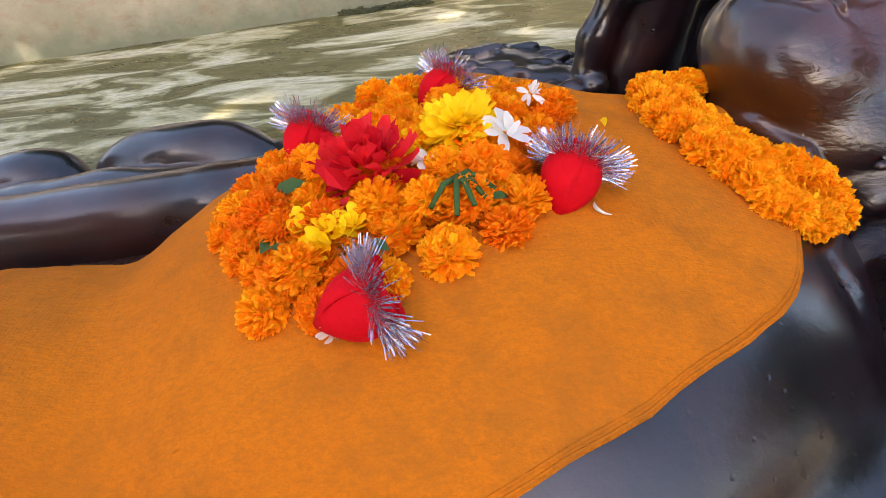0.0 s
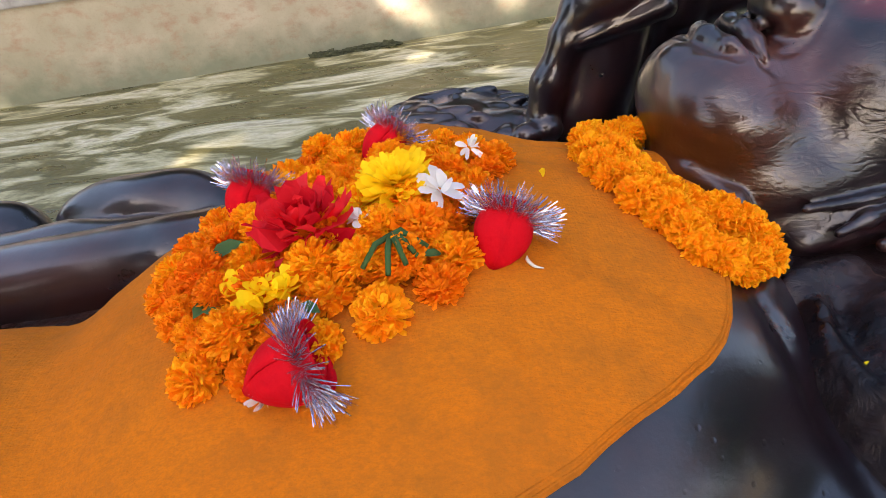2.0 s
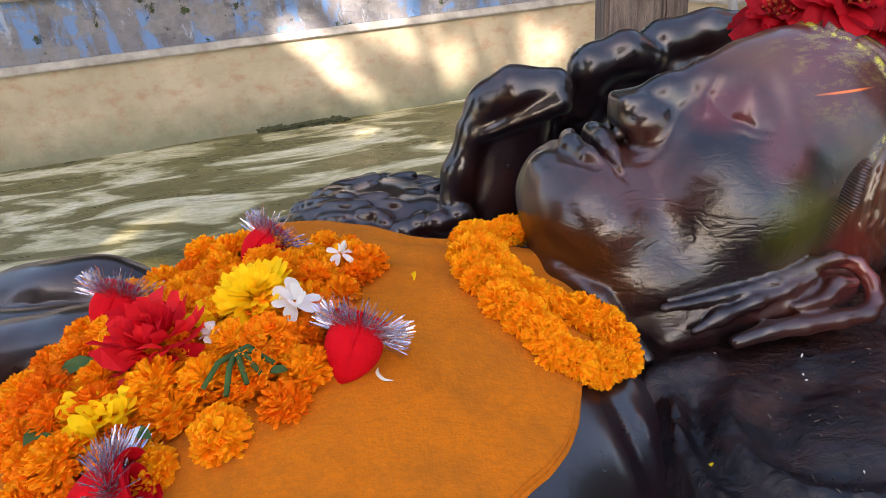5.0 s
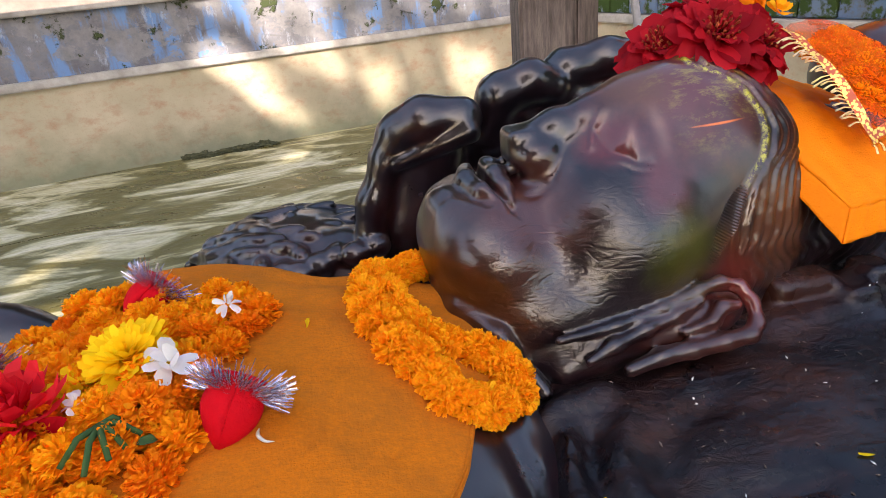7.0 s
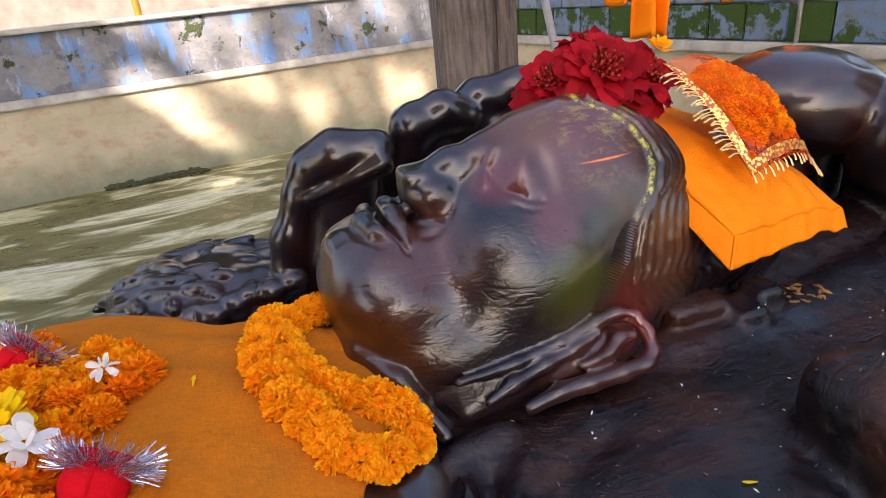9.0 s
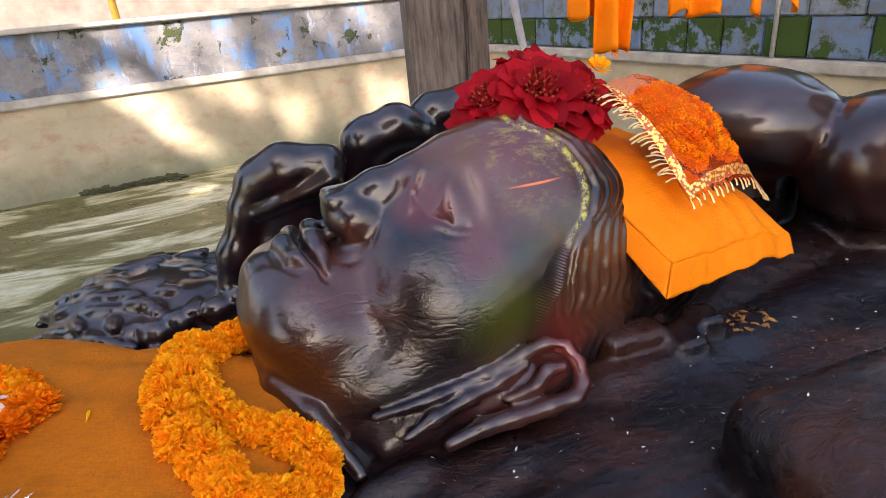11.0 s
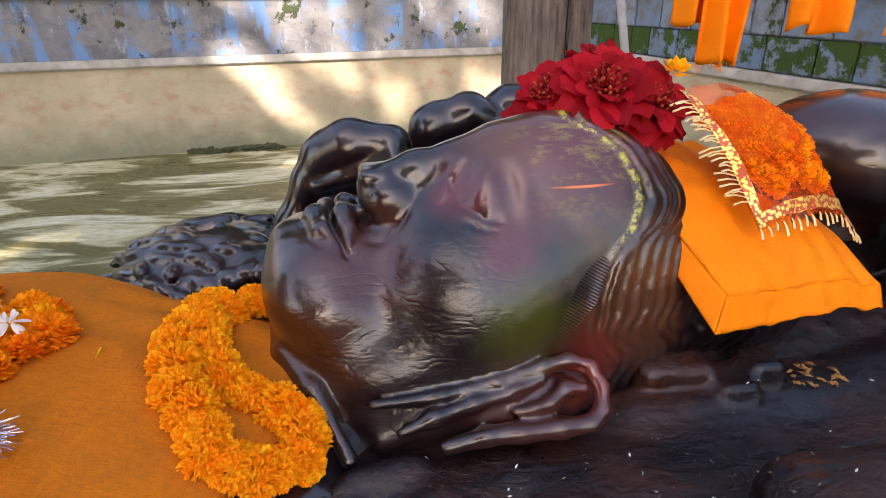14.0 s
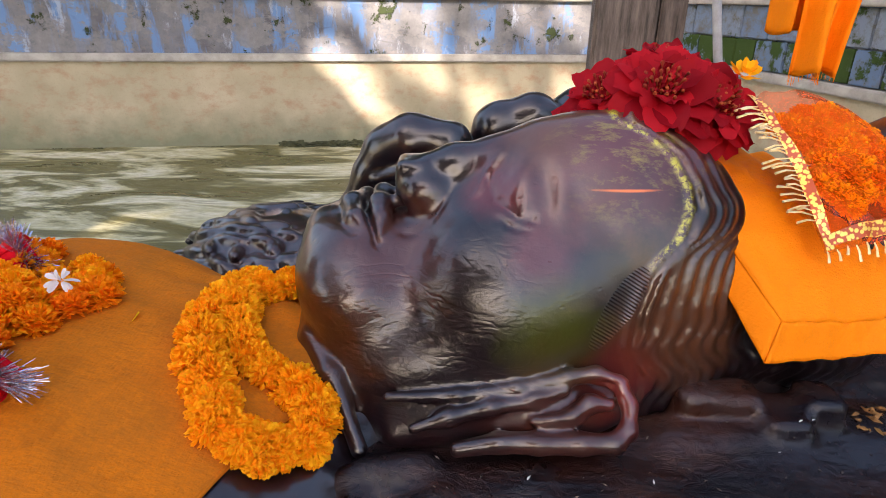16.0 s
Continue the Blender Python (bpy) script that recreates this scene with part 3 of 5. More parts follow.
    strands = np.sin(ringx * 230 + 2.2 * np.sin(p[..., 2] * 26 + 4 * turn) + 1.2 * np.sin(p[..., 2] * 71)) * hair
    knots = np.maximum(0, np.sin(p[..., 0] * 95 + 1.0) * np.sin(p[..., 2] * 120 + 14 * p[..., 0])) * hair / (1 + np.exp((p[..., 2] - 1.10) / 0.03))
    d = d + 0.0024 * strands - 0.0015 * knots
    # long ear in low relief: flesh, front ridge and helix, inner ridges, hollows, lobe
    d = smin(d, s_ell(p, (0.835, 0.905, 0.918), (0.205, 0.078, 0.066)), 0.02)
    d = smin(d, s_cap(p, (0.72, 0.875, 0.90), (0.66, 0.865, 0.885), 0.045, 0.035), 0.03)
    d = smin(d, s_chain(p, [(0.642, 0.846, 0.958), (0.753, 0.850, 0.962), (0.843, 0.860, 0.973), (0.923, 0.872, 0.987), (0.967, 0.876, 0.991), (1.003, 0.867, 0.981), (1.016, 0.845, 0.958), (1.012, 0.820, 0.930), (0.990, 0.806, 0.916), (0.940, 0.806, 0.914), (0.875, 0.806, 0.913), (0.815, 0.806, 0.912), (0.752, 0.798, 0.902)],
                            [0.008, 0.010, 0.012, 0.013, 0.014, 0.013, 0.012, 0.013, 0.015, 0.017, 0.018, 0.017, 0.012], 0.010), 0.006)
    d = smin(d, s_chain(p, [(0.684, 0.814, 0.925), (0.737, 0.827, 0.938), (0.802, 0.838, 0.951), (0.871, 0.846, 0.961), (0.918, 0.858, 0.974)], [0.008, 0.011, 0.011, 0.010, 0.008]), 0.007)
    d = smin(d, s_chain(p, [(0.984, 0.845, 0.958), (0.955, 0.846, 0.959), (0.930, 0.831, 0.944), (0.898, 0.824, 0.936), (0.868, 0.826, 0.938)], [0.010, 0.011, 0.011, 0.010, 0.008]), 0.007)
    for at_, rad in (((0.892, 0.832, 0.964), (0.030, 0.008, 0.008)), ((0.968, 0.820, 0.950), (0.034, 0.010, 0.008)), ((0.965, 0.858, 0.984), (0.030, 0.008, 0.007)), ((0.905, 0.808, 0.938), (0.050, 0.009, 0.008)), ((0.790, 0.808, 0.938), (0.062, 0.013, 0.013))):
        d = smax(d, -s_ell(p, at_, rad, 6.0), 0.008)
    # neck with a carved collar
    d = smin(d, s_chain(p, [(0.60, 0.81, 0.885), (0.545, 0.89, 0.965), (0.50, 0.97, 0.995), (0.475, 1.07, 1.005)], [0.014, 0.014, 0.014, 0.014]), 0.008)
    d = smin(d, s_cap(p, (0.30, 0.98, 0.82), (0.72, 1.04, 0.86), 0.12, 0.17), 0.05)
    return d + 0.0005 * wave(p, 70.0) + 0.0007 * wave(p, 23.0, 1.0)


def folds(p):
    """Valleys (and ridges, below zero) of the carved drapery between the near shoulder and the coils."""
    v = crease(p, [(0.485, 0.75), (0.505, 0.66), (0.515, 0.58), (0.53, 0.50), (0.55, 0.40)], 0.022, 0.035)
    v = v + crease(p, [(0.70, 0.79), (0.62, 0.775), (0.555, 0.755)], 0.026, -0.030)
    v = v + crease(p, [(0.60, 0.71), (0.572, 0.63), (0.570, 0.55), (0.60, 0.48), (0.66, 0.43)], 0.013, -0.026)
    v = v + crease(p, [(0.645, 0.72), (0.610, 0.63), (0.608, 0.56), (0.645, 0.49), (0.73, 0.45)], 0.015, 0.020)
    v = v + crease(p, [(0.73, 0.74), (0.655, 0.65), (0.648, 0.58), (0.69, 0.51), (0.80, 0.48)], 0.014, -0.018)
    return v + crease(p, [(0.85, 0.72), (0.73, 0.65), (0.71, 0.58), (0.76, 0.54), (0.90, 0.53)], 0.026, 0.020)


def body_field(p):
    d = s_ell(p, *CHEST)
    for form in (BELLY, NECK, HIPS, BREAST):
        d = smin(d, s_ell(p, *form), 0.08)
    # near shoulder and arm
    d = smin(d, s_chain(p, [(0.52, 0.50, 0.64), (0.30, 0.30, 0.60), (-0.30, 0.05, 0.50), (-1.2, -0.1, 0.42)], [0.16, 0.16, 0.15, 0.13]), 0.06)
    # far shoulder and arm
    d = smin(d, s_chain(p, [(0.35, 1.35, 0.66), (-0.15, 1.62, 0.60), (-0.75, 1.52, 0.60), (-1.7, 1.46, 0.58)], [0.15, 0.15, 0.15, 0.14]), 0.06)
    return d + 0.3 * folds(p) * (p[..., 0] > 0.2) + 0.002 * wave(p, 23.0) + 0.005 * wave(p, 8.0, 1.0)


def far_field(p):
    """The raised far hand and the lotus beside it."""
    d = s_cap(p, (0.50, 1.93, 0.50), (0.62, 1.90, 1.05), 0.15, 0.125)
    d = smin(d, s_cap(p, (0.62, 1.95, 0.55), (0.85, 1.95, 1.05), 0.14, 0.10), 0.03)
    # rim of the palm, the fingers rolled over it, the pad inside
    d = smin(d, s_chain(p, [(0.345, 1.84, 0.55), (0.372, 1.84, 0.72), (0.412, 1.85, 0.90), (0.475, 1.86, 1.03), (0.540, 1.86, 1.12)], [0.058, 0.056, 0.054, 0.056, 0.064], 0.03), 0.03)
    d = smin(d, s_chain(p, [(0.520, 1.86, 1.105), (0.600, 1.84, 1.142), (0.715, 1.81, 1.142)], [0.066, 0.076, 0.066], 0.03), 0.03)
    d = smin(d, s_cap(p, (0.50, 1.80, 1.03), (0.725, 1.765, 1.110), 0.020, 0.040), 0.016)
    # second and third finger groups beyond the brow
    d = smin(d, s_chain(p, [(0.82, 1.89, 1.06), (0.855, 1.87, 1.180), (0.965, 1.87, 1.212), (1.035, 1.87, 1.190)], [0.07, 0.068, 0.068, 0.056], 0.03), 0.012)
    d = smin(d, s_chain(p, [(1.00, 1.92, 1.15), (1.10, 1.91, 1.222), (1.24, 1.90, 1.250), (1.36, 1.88, 1.255)], [0.075, 0.070, 0.062, 0.045], 0.03), 0.010)
    d = smin(d, s_chain(p, [(0.72, 1.94, 1.02), (0.92, 1.94, 1.10), (1.12, 1.94, 1.13), (1.36, 1.94, 1.15)], [0.10, 0.10, 0.10, 0.08], 0.03), 0.02)
    # lotus: a low mound of overlapping petals with a smooth hub
    mound = s_ell(p, (0.10, 2.08, 0.58), (0.37, 0.36, 0.235))
    mound = smin(mound, s_ell(p, (0.30, 1.90, 0.62), (0.17, 0.16, 0.19)), 0.05)
    x_lo, x_hi = float(p[..., 0].min()) - 0.10, float(p[..., 0].max()) + 0.10
    for i in range(74):
        a = i * 2.39996
        q = math.sqrt((i + 1.5) / 75.5)
        x, y = 0.10 + 0.36 * q * math.cos(a), 2.06 + 0.34 * q * math.sin(a)
        if math.hypot((x - 0.17) / 0.11, (y - 2.10) / 0.10) < 1 or not x_lo < x < x_hi:
            continue
        z = 0.58 + 0.235 * math.sqrt(max(0.02, 1 - ((x - 0.10) / 0.37) ** 2 - ((y - 2.08) / 0.36) ** 2))
        near = max(0.0, min(1.0, (2.02 - y) / 0.2)) * max(0.0, min(1.0, x / 0.15))
        mound = smin(mound, s_ell(p, (x, y, z - 0.010), (0.085 - 0.025 * near, 0.026 + 0.010 * near, 0.026 + 0.008 * near), 150 + 25 * math.sin(i * 1.3) + 40 * q * math.sin(a), 12.0), 0.012)
    for i in range(7):
        x = 0.02 + 0.062 * i
        if x_lo < x < x_hi:
            mound = smin(mound, s_ell(p, (x, 1.80 + 0.02 * math.sin(i * 2.1), 0.70 + 0.012 * i), (0.055, 0.044, 0.046), 30 * math.sin(i * 1.9)), 0.008)
    mound = smax(mound, -s_ell(p, (0.07, 2.10, 0.835), (0.045, 0.035, 0.045)), 0.02)
    d = smin(d, mound, 0.015)
    return d + 0.0015 * wave(p, 60.0) + 0.003 * wave(p, 21.0, 2.0)


def bed_field(p):
    d = s_box(p, (-0.1, 0.95, 0.28), (2.5, 0.95, 0.30), 0.12)
    d = smin(d, s_box(p, (1.48, 1.0, 0.60), (0.97, 0.60, 0.27), 0.12), 0.08)
    # broad coils of the serpent under the head, running along the body
    for y0, y1, z in ((0.36, 0.46, 0.655), (0.54, 0.64, 0.690), (0.71, 0.82, 0.705), (0.88, 1.00, 0.735), (1.05, 1.18, 0.76)):
        d = smin(d, s_chain(p, [(0.45, y0 + 0.12, z - 0.13), (0.85, y0 + 0.02, z), (1.3, y0, z + 0.01), (1.9, y1, z + 0.02), (2.5, y1 + 0.2, z)], [0.13, 0.14, 0.14, 0.14, 0.13]), 0.012)
    # broken carving beside the ear
    for c, half in (((1.125, 0.885, 0.855), (0.050, 0.040, 0.040)), ((1.205, 0.890, 0.862), (0.040, 0.045, 0.036)), ((1.185, 0.930, 0.905), (0.070, 0.035, 0.035)), ((1.285, 0.905, 0.880), (0.038, 0.050, 0.040)), ((1.355, 0.925, 0.895), (0.034, 0.040, 0.045))):
        d = smin(d, s_box(p, c, half, 0.012), 0.008)
    # plinth under the lotus, and coils beyond the far arm
    d = smin(d, s_box(p, (0.15, 2.05, 0.22), (0.45, 0.36, 0.28), 0.08), 0.05)
    for c, r in (((-1.70, 2.02, 0.50), (0.24, 0.17, 0.15)), ((-1.08, 2.06, 0.52), (0.36, 0.17, 0.17)), ((-1.25, 1.80, 0.50), (0.75, 0.13, 0.14)), ((-0.55, 2.05, 0.42), (0.5, 0.2, 0.16))):
        d = smin(d, s_ell(p, c, r), 0.02)
    # hoods
    hood = s_ell(p, (1.855, 1.37, 1.185), (0.258, 0.22, 0.155), 0.0, 8.0)
    hood = smin(hood, s_cap(p, (1.85, 1.45, 0.75), (1.85, 1.45, 1.08), 0.16, 0.16), 0.015)
    hood = hood + spot(p, 1.90, 1.24, 0.035, 0.025, 0.012) + spot(p, 2.00, 1.27, 0.030, 0.025, 0.012) + crease(p, [(1.70, 1.22), (1.82, 1.20), (1.92, 1.17)], 0.012, 0.005)
    hood = smin(hood, s_box(p, (1.84, 1.46, 0.92), (0.24, 0.13, 0.22), 0.08), 0.03)
    d = smin(d, hood, 0.02)
    d = smin(d, s_ell(p, (2.050, 1.12, 1.095), (0.200, 0.19, 0.180)), 0.006)
    d = smin(d, s_cap(p, (2.07, 1.17, 0.75), (2.07, 1.17, 1.0), 0.15, 0.15), 0.015)
    d = smin(d, s_box(p, (1.37, 0.47, 0.82), (0.25, 0.17, 0.20), 0.065), 0.010)
    return d + folds(p) + 0.004 * wave(p, 19.0) + 0.006 * wave(p, 7.0, 0.5)


hv, hq = carve(head_field, (0.25, 0.72, 0.66), (1.66, 1.42, 1.42), 0.005)
bv, bq = carve(body_field, (-2.35, -0.3, 0.25), (0.95, 2.0, 1.20), 0.0135)
fv, fq = carve(far_field, (-0.32, 1.62, 0.32), (1.46, 2.48, 1.36), 0.008)
statue = new("reclining_statue", mesh_from("reclining_statue", np.concatenate([hv, bv, fv]), np.concatenate([hq, bq + len(hv), fq + len(hv) + len(bv)]), STONE, True))
tagged(statue, "oiled black stone statue of a reclining deity lying face up", "statue")
gv, gq = carve(bed_field, (-2.7, -0.05, -0.06), (2.65, 2.48, 1.36), 0.016)
bed = new("serpent_bed", mesh_from("serpent_bed", gv, gq, BED, True))
bed.data.materials.append(STONE)
for poly in bed.data.polygons:
    c = poly.center
    poly.material_index = int((c.x > 1.55 and c.z > 0.99 and c.y > 0.9) or c.y > 1.66)
tagged(bed, "black stone bed of coiled serpent bodies under the statue", "plinth")


# ---- setting ----
def frame_m(x, y, az):
    return pose(x, y, 0, 0, 0, az)


floor_me = mesh_from("floor", [(-14, -6, 0), (12, -6, 0), (12, 9, 0), (-14, 9, 0)], [(0, 1, 2, 3)], FLOOR)
tagged(new("floor", floor_me), "wet concrete tank floor with algae stains", "floor", kind="structure")
EARTH = mat_simple("bare_earth", (0.26, 0.20, 0.14), (0.16, 0.13, 0.085), 0.8, 0.95)
tagged(new("ground", mesh_from("ground", [(-200, -200, -0.012), (200, -200, -0.012), (200, 200, -0.012), (-200, 200, -0.012)], [(0, 1, 2, 3)], EARTH)), "bare earth round the tank", "ground", kind="structure")
CORNER = Vector((3.05, 7.40, 0))
LEFT = pose(CORNER.x, CORNER.y, 0, 0, 0, 10)       # local -x runs along the left wall, +y behind it
RIGHT = pose(CORNER.x, CORNER.y, 0, 0, 0, -77)     # local +x runs along the right wall, +y behind it


def wall(name, m, x0, x1, label, blocks=False):
    w = empty(name, m.translation, label, "wall", kind="structure")
    w.matrix_world = m
    part("lower_wall", box_bm(x0, 0, -0.05, x1, 0.5, 0.89), WALL_LOW, w)
    part("coping", box_bm(x0, -0.035, 0.892, x1, 0.5, 0.975, 0.012), COPING, w, "weathered cement ledge")
    part("upper_wall", box_bm(x0, 0.06 if blocks else 0.03, 0.977, x1, 0.5, 1.53), WALL_BLUE, w, "peeling blue limewashed wall")
    if blocks:
        r = random.Random(31)
        for z0, z1 in ((0.985, 1.235), (1.245, 1.525)):
            x = x0 + 0.05
            while x < 8.5:
                wd = r.uniform(0.26, 0.46)
                d = r.uniform(0.018, 0.034)
                part("block", box_bm(x, d, z0, x + wd - 0.012, 0.07, z1, 0.008), BLOCK if z0 < 1.1 else BLOCK_TOP, w)
                x += wd
    part("top_slab", box_bm(x0, -0.02, 1.532, x1, 0.6, 1.58, 0.01), COPING, w)
    return w


wall("wall_north", LEFT, -16, 0.02, "stained plaster tank wall with peeling blue upper part")
# Unseen slab, added so the statue's near sides reflect something dark.
part("unseen_dark_platform", box_bm(-6, -4.9, 0.0, 6, -0.75, 0.55, 0.02), BED)
tagged(bpy.data.objects["unseen_dark_platform"], "unseen dark stone platform added to darken the statue's reflections", "platform", kind="structure")
# Added out of view; kept low so the stone reflects sky above it.
part("unseen_wall_south", box_bm(-9, -5.2, 0, 9, -5, 1.5), WALL_LOW)
tagged(bpy.data.objects["unseen_wall_south"], "unseen plain plaster wall added to close the tank", "wall", kind="structure")
wall("wall_east", RIGHT, 0.02, 14, "tank wall with mossy blue blocks above a ledge", True)
part("terrace_north", box_bm(-16, 0.61, 1.3, 3, 12, 1.56, 0, LEFT), TERRACE)
tagged(bpy.data.objects["terrace_north"], "pale paved walkway behind the tank wall", "pavement", kind="structure")
part("terrace_east", box_bm(0.6, 0.61, 1.3, 14, 12, 1.56, 0, RIGHT), TERRACE)
tagged(bpy.data.objects["terrace_east"], "pale paved walkway behind the tank wall", "pavement", kind="structure")
part("backdrop", box_bm(-20, 9, 1.5, 16, 9.3, 5.0, 0, LEFT), TERRACE)
tagged(bpy.data.objects["backdrop"], "pale boundary wall far behind the walkway", "wall", kind="structure")

post = empty("post", (1.40, 3.4, 0), "weathered grey-brown timber post standing in the tank", "post")
post.matrix_world = pose(1.38, 3.2, 0, 0, 0, -8)
part("shaft", box_bm(0, 0, 0, 0.30, 0.30, 3.2, 0.02), WOOD, post)
part("plank", box_bm(0.315, 0.06, 0, 0.44, 0.28, 3.2, 0.012), WOOD, post)
pv, pf = tube([(1.78, 3.05, 2.1), (1.99, 3.0, 1.0), (2.18, 2.95, 0.0)], 0.022)
tagged(new("leaning_pipe", mesh_from("leaning_pipe", pv, pf, PIPE, True)), "thin grey metal pipe leaning on the post", "pipe")


v, f = tube([(-0.56, 6.98, 1.5), (-0.56, 6.98, 3.2)], 0.035, 10)
tagged(new("pole", mesh_from("pole", v, f, mat_simple("yellow_paint", (0.62, 0.36, 0.05), (0.45, 0.24, 0.03), 12, 0.5), True)), "yellow painted metal pole on the walkway", "pole")
v, f = tube([RIGHT @ Vector((4.1, 0.0, 0.97)), RIGHT @ Vector((4.1, 0.0, 2.0))], 0.016, 8)
tagged(new("conduit", mesh_from("conduit", v, f, PIPE, True)), "thin grey conduit pipe fixed to the tank wall", "pipe")


# ---- unseen trees, added to block the sun and darken reflections ----
LEAF = mat_petal("tree_leaf", (0.03, 0.06, 0.015), (0.07, 0.11, 0.03))
BARK = mat_simple("bark", (0.12, 0.09, 0.07), (0.05, 0.04, 0.03), 8, 0.9, 0, (2, 2, 0.3), 0.8)


def tree(base, crown, radii, leaves, size, seed):
    t = empty("tree", base, "unseen leafy tree added to block light round the tank", "tree", "shade trees")
    t.matrix_world = Matrix.Translation(base)
    off = Vector(crown) - Vector(base)
    v, f = tube([(0, 0, 0), (0.1, 0.05, off.z * 0.3), off * 0.55, off * 0.9], [0.32, 0.25, 0.2, 0.08], 10)
    obj("trunk", mesh_from("trunk", v, f, BARK, True), t)
    r = random.Random(seed)
    for i in range(6):
        a = i * 1.05 + r.uniform(-0.3, 0.3)
        tip = off + Vector((math.cos(a) * radii[0] * 0.7, math.sin(a) * radii[1] * 0.7, r.uniform(-0.3, 0.5) * radii[2]))
        v, f = tube([off * 0.5, (off * 0.6 + tip) / 2 + Vector((0, 0, 0.3)), tip], [0.12, 0.08, 0.03], 7)
        obj("limb", mesh_from("limb", v, f, BARK, True), t)
    verts, faces = [], []
    for i in range(leaves):
        while True:
            p = Vector((r.uniform(-1, 1), r.uniform(-1, 1), r.uniform(-1, 1)))
            if p.length < 1 and noise.noise(p * 2.6 + Vector((seed, 0, 0))) > -0.22:
                break
        c = off + Vector((p.x * radii[0], p.y * radii[1], p.z * radii[2]))
        q = Euler((r.uniform(-0.9, 0.9), r.uniform(-0.9, 0.9), r.uniform(0, 6.3))).to_matrix()
        s = size * r.uniform(0.6, 1.3)
        b = len(verts)
        verts += [c + q @ (Vector(k) * s) for k in ((-0.5, 0, 0), (-0.15, -0.24, 0.05), (0.2, -0.2, 0.03), (0.5, 0, -0.06), (0.2, 0.2, 0.03), (-0.15, 0.24, 0.05))]
        faces.append(tuple(range(b, b + 6)))
    obj("crown", mesh_from("crown", verts, faces, LEAF), t)
    return t


# Added crown out of view that keeps the sun off statue and floor.
tree((-5.5, -10.5, 0), (-5.5, -10.2, 9.6), (5.6, 4.1, 3.2), 4200, 0.65, 2)
# Added ring of crowns, dark in the stone's reflections.
for k, (x, y, w, h, n) in enumerate(((-9, -9.5, 4.5, 4.6, 1500), (13, -1, 4.5, 4.6, 1500), (12, 9, 4, 4.6, 1500), (-15, 3, 5, 4.6, 1500), (-13, 18.5, 5, 4.6, 1500), (-5, 15.5, 5.5, 9.0, 3400), (3.5, 15.0, 5.5, 9.5, 3600), (11, 17, 5, 7.5, 2600))):
    tree((x, y, 0), (x, y, h), (w, w * 0.8, 4.0), n, 1.3, 20 + k)
# Added crowns: sparse for wall dapple, then shade for east and left walls.
tree((-7.5, -15.5, 0), (-6.7, -10.6, 14.9), (1.8, 1.2, 1.4), 170, 0.5, 11)
tree((-3.5, -15.0, 0), (-4.4, -12.7, 15.1), (2.3, 2.5, 2.6), 3000, 0.6, 8)
tree((-11.5, -6.0, 0), (-9.4, -4.6, 9.6), (3.5, 3.1, 2.8), 2800, 0.6, 5)


# ---- orange cloth over the chest ----
NEAR = [(-2.2, -0.25), (-1.2, -0.05), (-0.4, 0.18), (-0.01, 0.335), (0.07, 0.372), (0.166, 0.415), (0.304, 0.503), (0.36, 0.546), (0.395, 0.583), (0.42, 0.622), (0.438, 0.668), (0.455, 0.715), (0.48, 0.76), (0.52, 0.84)]
FAR = [(-2.2, 0.62), (-0.9, 0.96), (-0.45, 1.10), (-0.25, 1.22), (0.0, 1.33), (0.20, 1.34), (0.32, 1.26), (0.43, 1.14), (0.53, 0.98), (0.60, 0.86)]


def along(rows, x):
    return float(np.interp(x, [r[0] for r in rows], [r[1] for r in rows]))


def cloth_z(x, y):
    z = body_top(x, y) + 0.012
    z += 0.006 * noise.noise((x * 5, y * 5, 0)) + 0.004 * noise.noise((x * 11, y * 14, 3)) + 0.0012 * noise.noise((x * 38, y * 30, 5))
    neck = max(0.0, min(1.0, (x - 0.08) / 0.25)) * max(0.0, min(1.0, (y - 0.85) / 0.25))
    z += neck * (0.008 + 0.007 * math.sin((y * 0.9 + 0.5 * x) * 55 + 3 * noise.noise((x * 6, y * 6, 9))))
    return z


def sheet(name, fx, nu, nv, material):
    verts, faces = [], []
    for i in range(nu + 1):
        for j in range(nv + 1):
            verts.append(fx(i / nu, j / nv))
    for i in range(nu):
        for j in range(nv):
            a = i * (nv + 1) + j
            faces.append((a, a + nv + 1, a + nv + 2, a + 1))
    return mesh_from(name, verts, faces, material, True)


def cloth_pt(u, v):
    x = -2.2 + 2.72 * u
    y0, y1 = along(NEAR, x) + 0.004 * noise.noise((x * 12, 0, 7)), along(FAR, x)
    y = y0 + (y1 - y0) * v
    return (x, y, cloth_z(x, y))


chest_cloth = empty("chest_cloth", (0, 0.8, 1.0), "worn orange cotton cloth draped over the statue's chest", "cloth")
chest_cloth.matrix_world = Matrix()
cl = obj("sheet", sheet("sheet", cloth_pt, 300, 130, CLOTH), chest_cloth)
sol = cl.modifiers.new("thickness", "SOLIDIFY")
sol.thickness, sol.offset = 0.004, 1
hem_v, hem_f = [], []
for off in (0.003, 0.010):
    pts = []
    for i in range(160):
        x = -1.4 + 1.85 * i / 159
        y = along(NEAR, x) + off + 0.003 * noise.noise((x * 12, 0, 7))
        pts.append((x, y, cloth_z(x, y) + 0.004 + 0.0015 * noise.noise((x * 40, off * 300, 0))))
    v, f = tube(pts, 0.0026, 6)
    hem_f += [tuple(i + len(hem_v) for i in q) for q in f]
    hem_v += v
obj("hem", mesh_from("hem", hem_v, hem_f, CLOTH, True), chest_cloth)


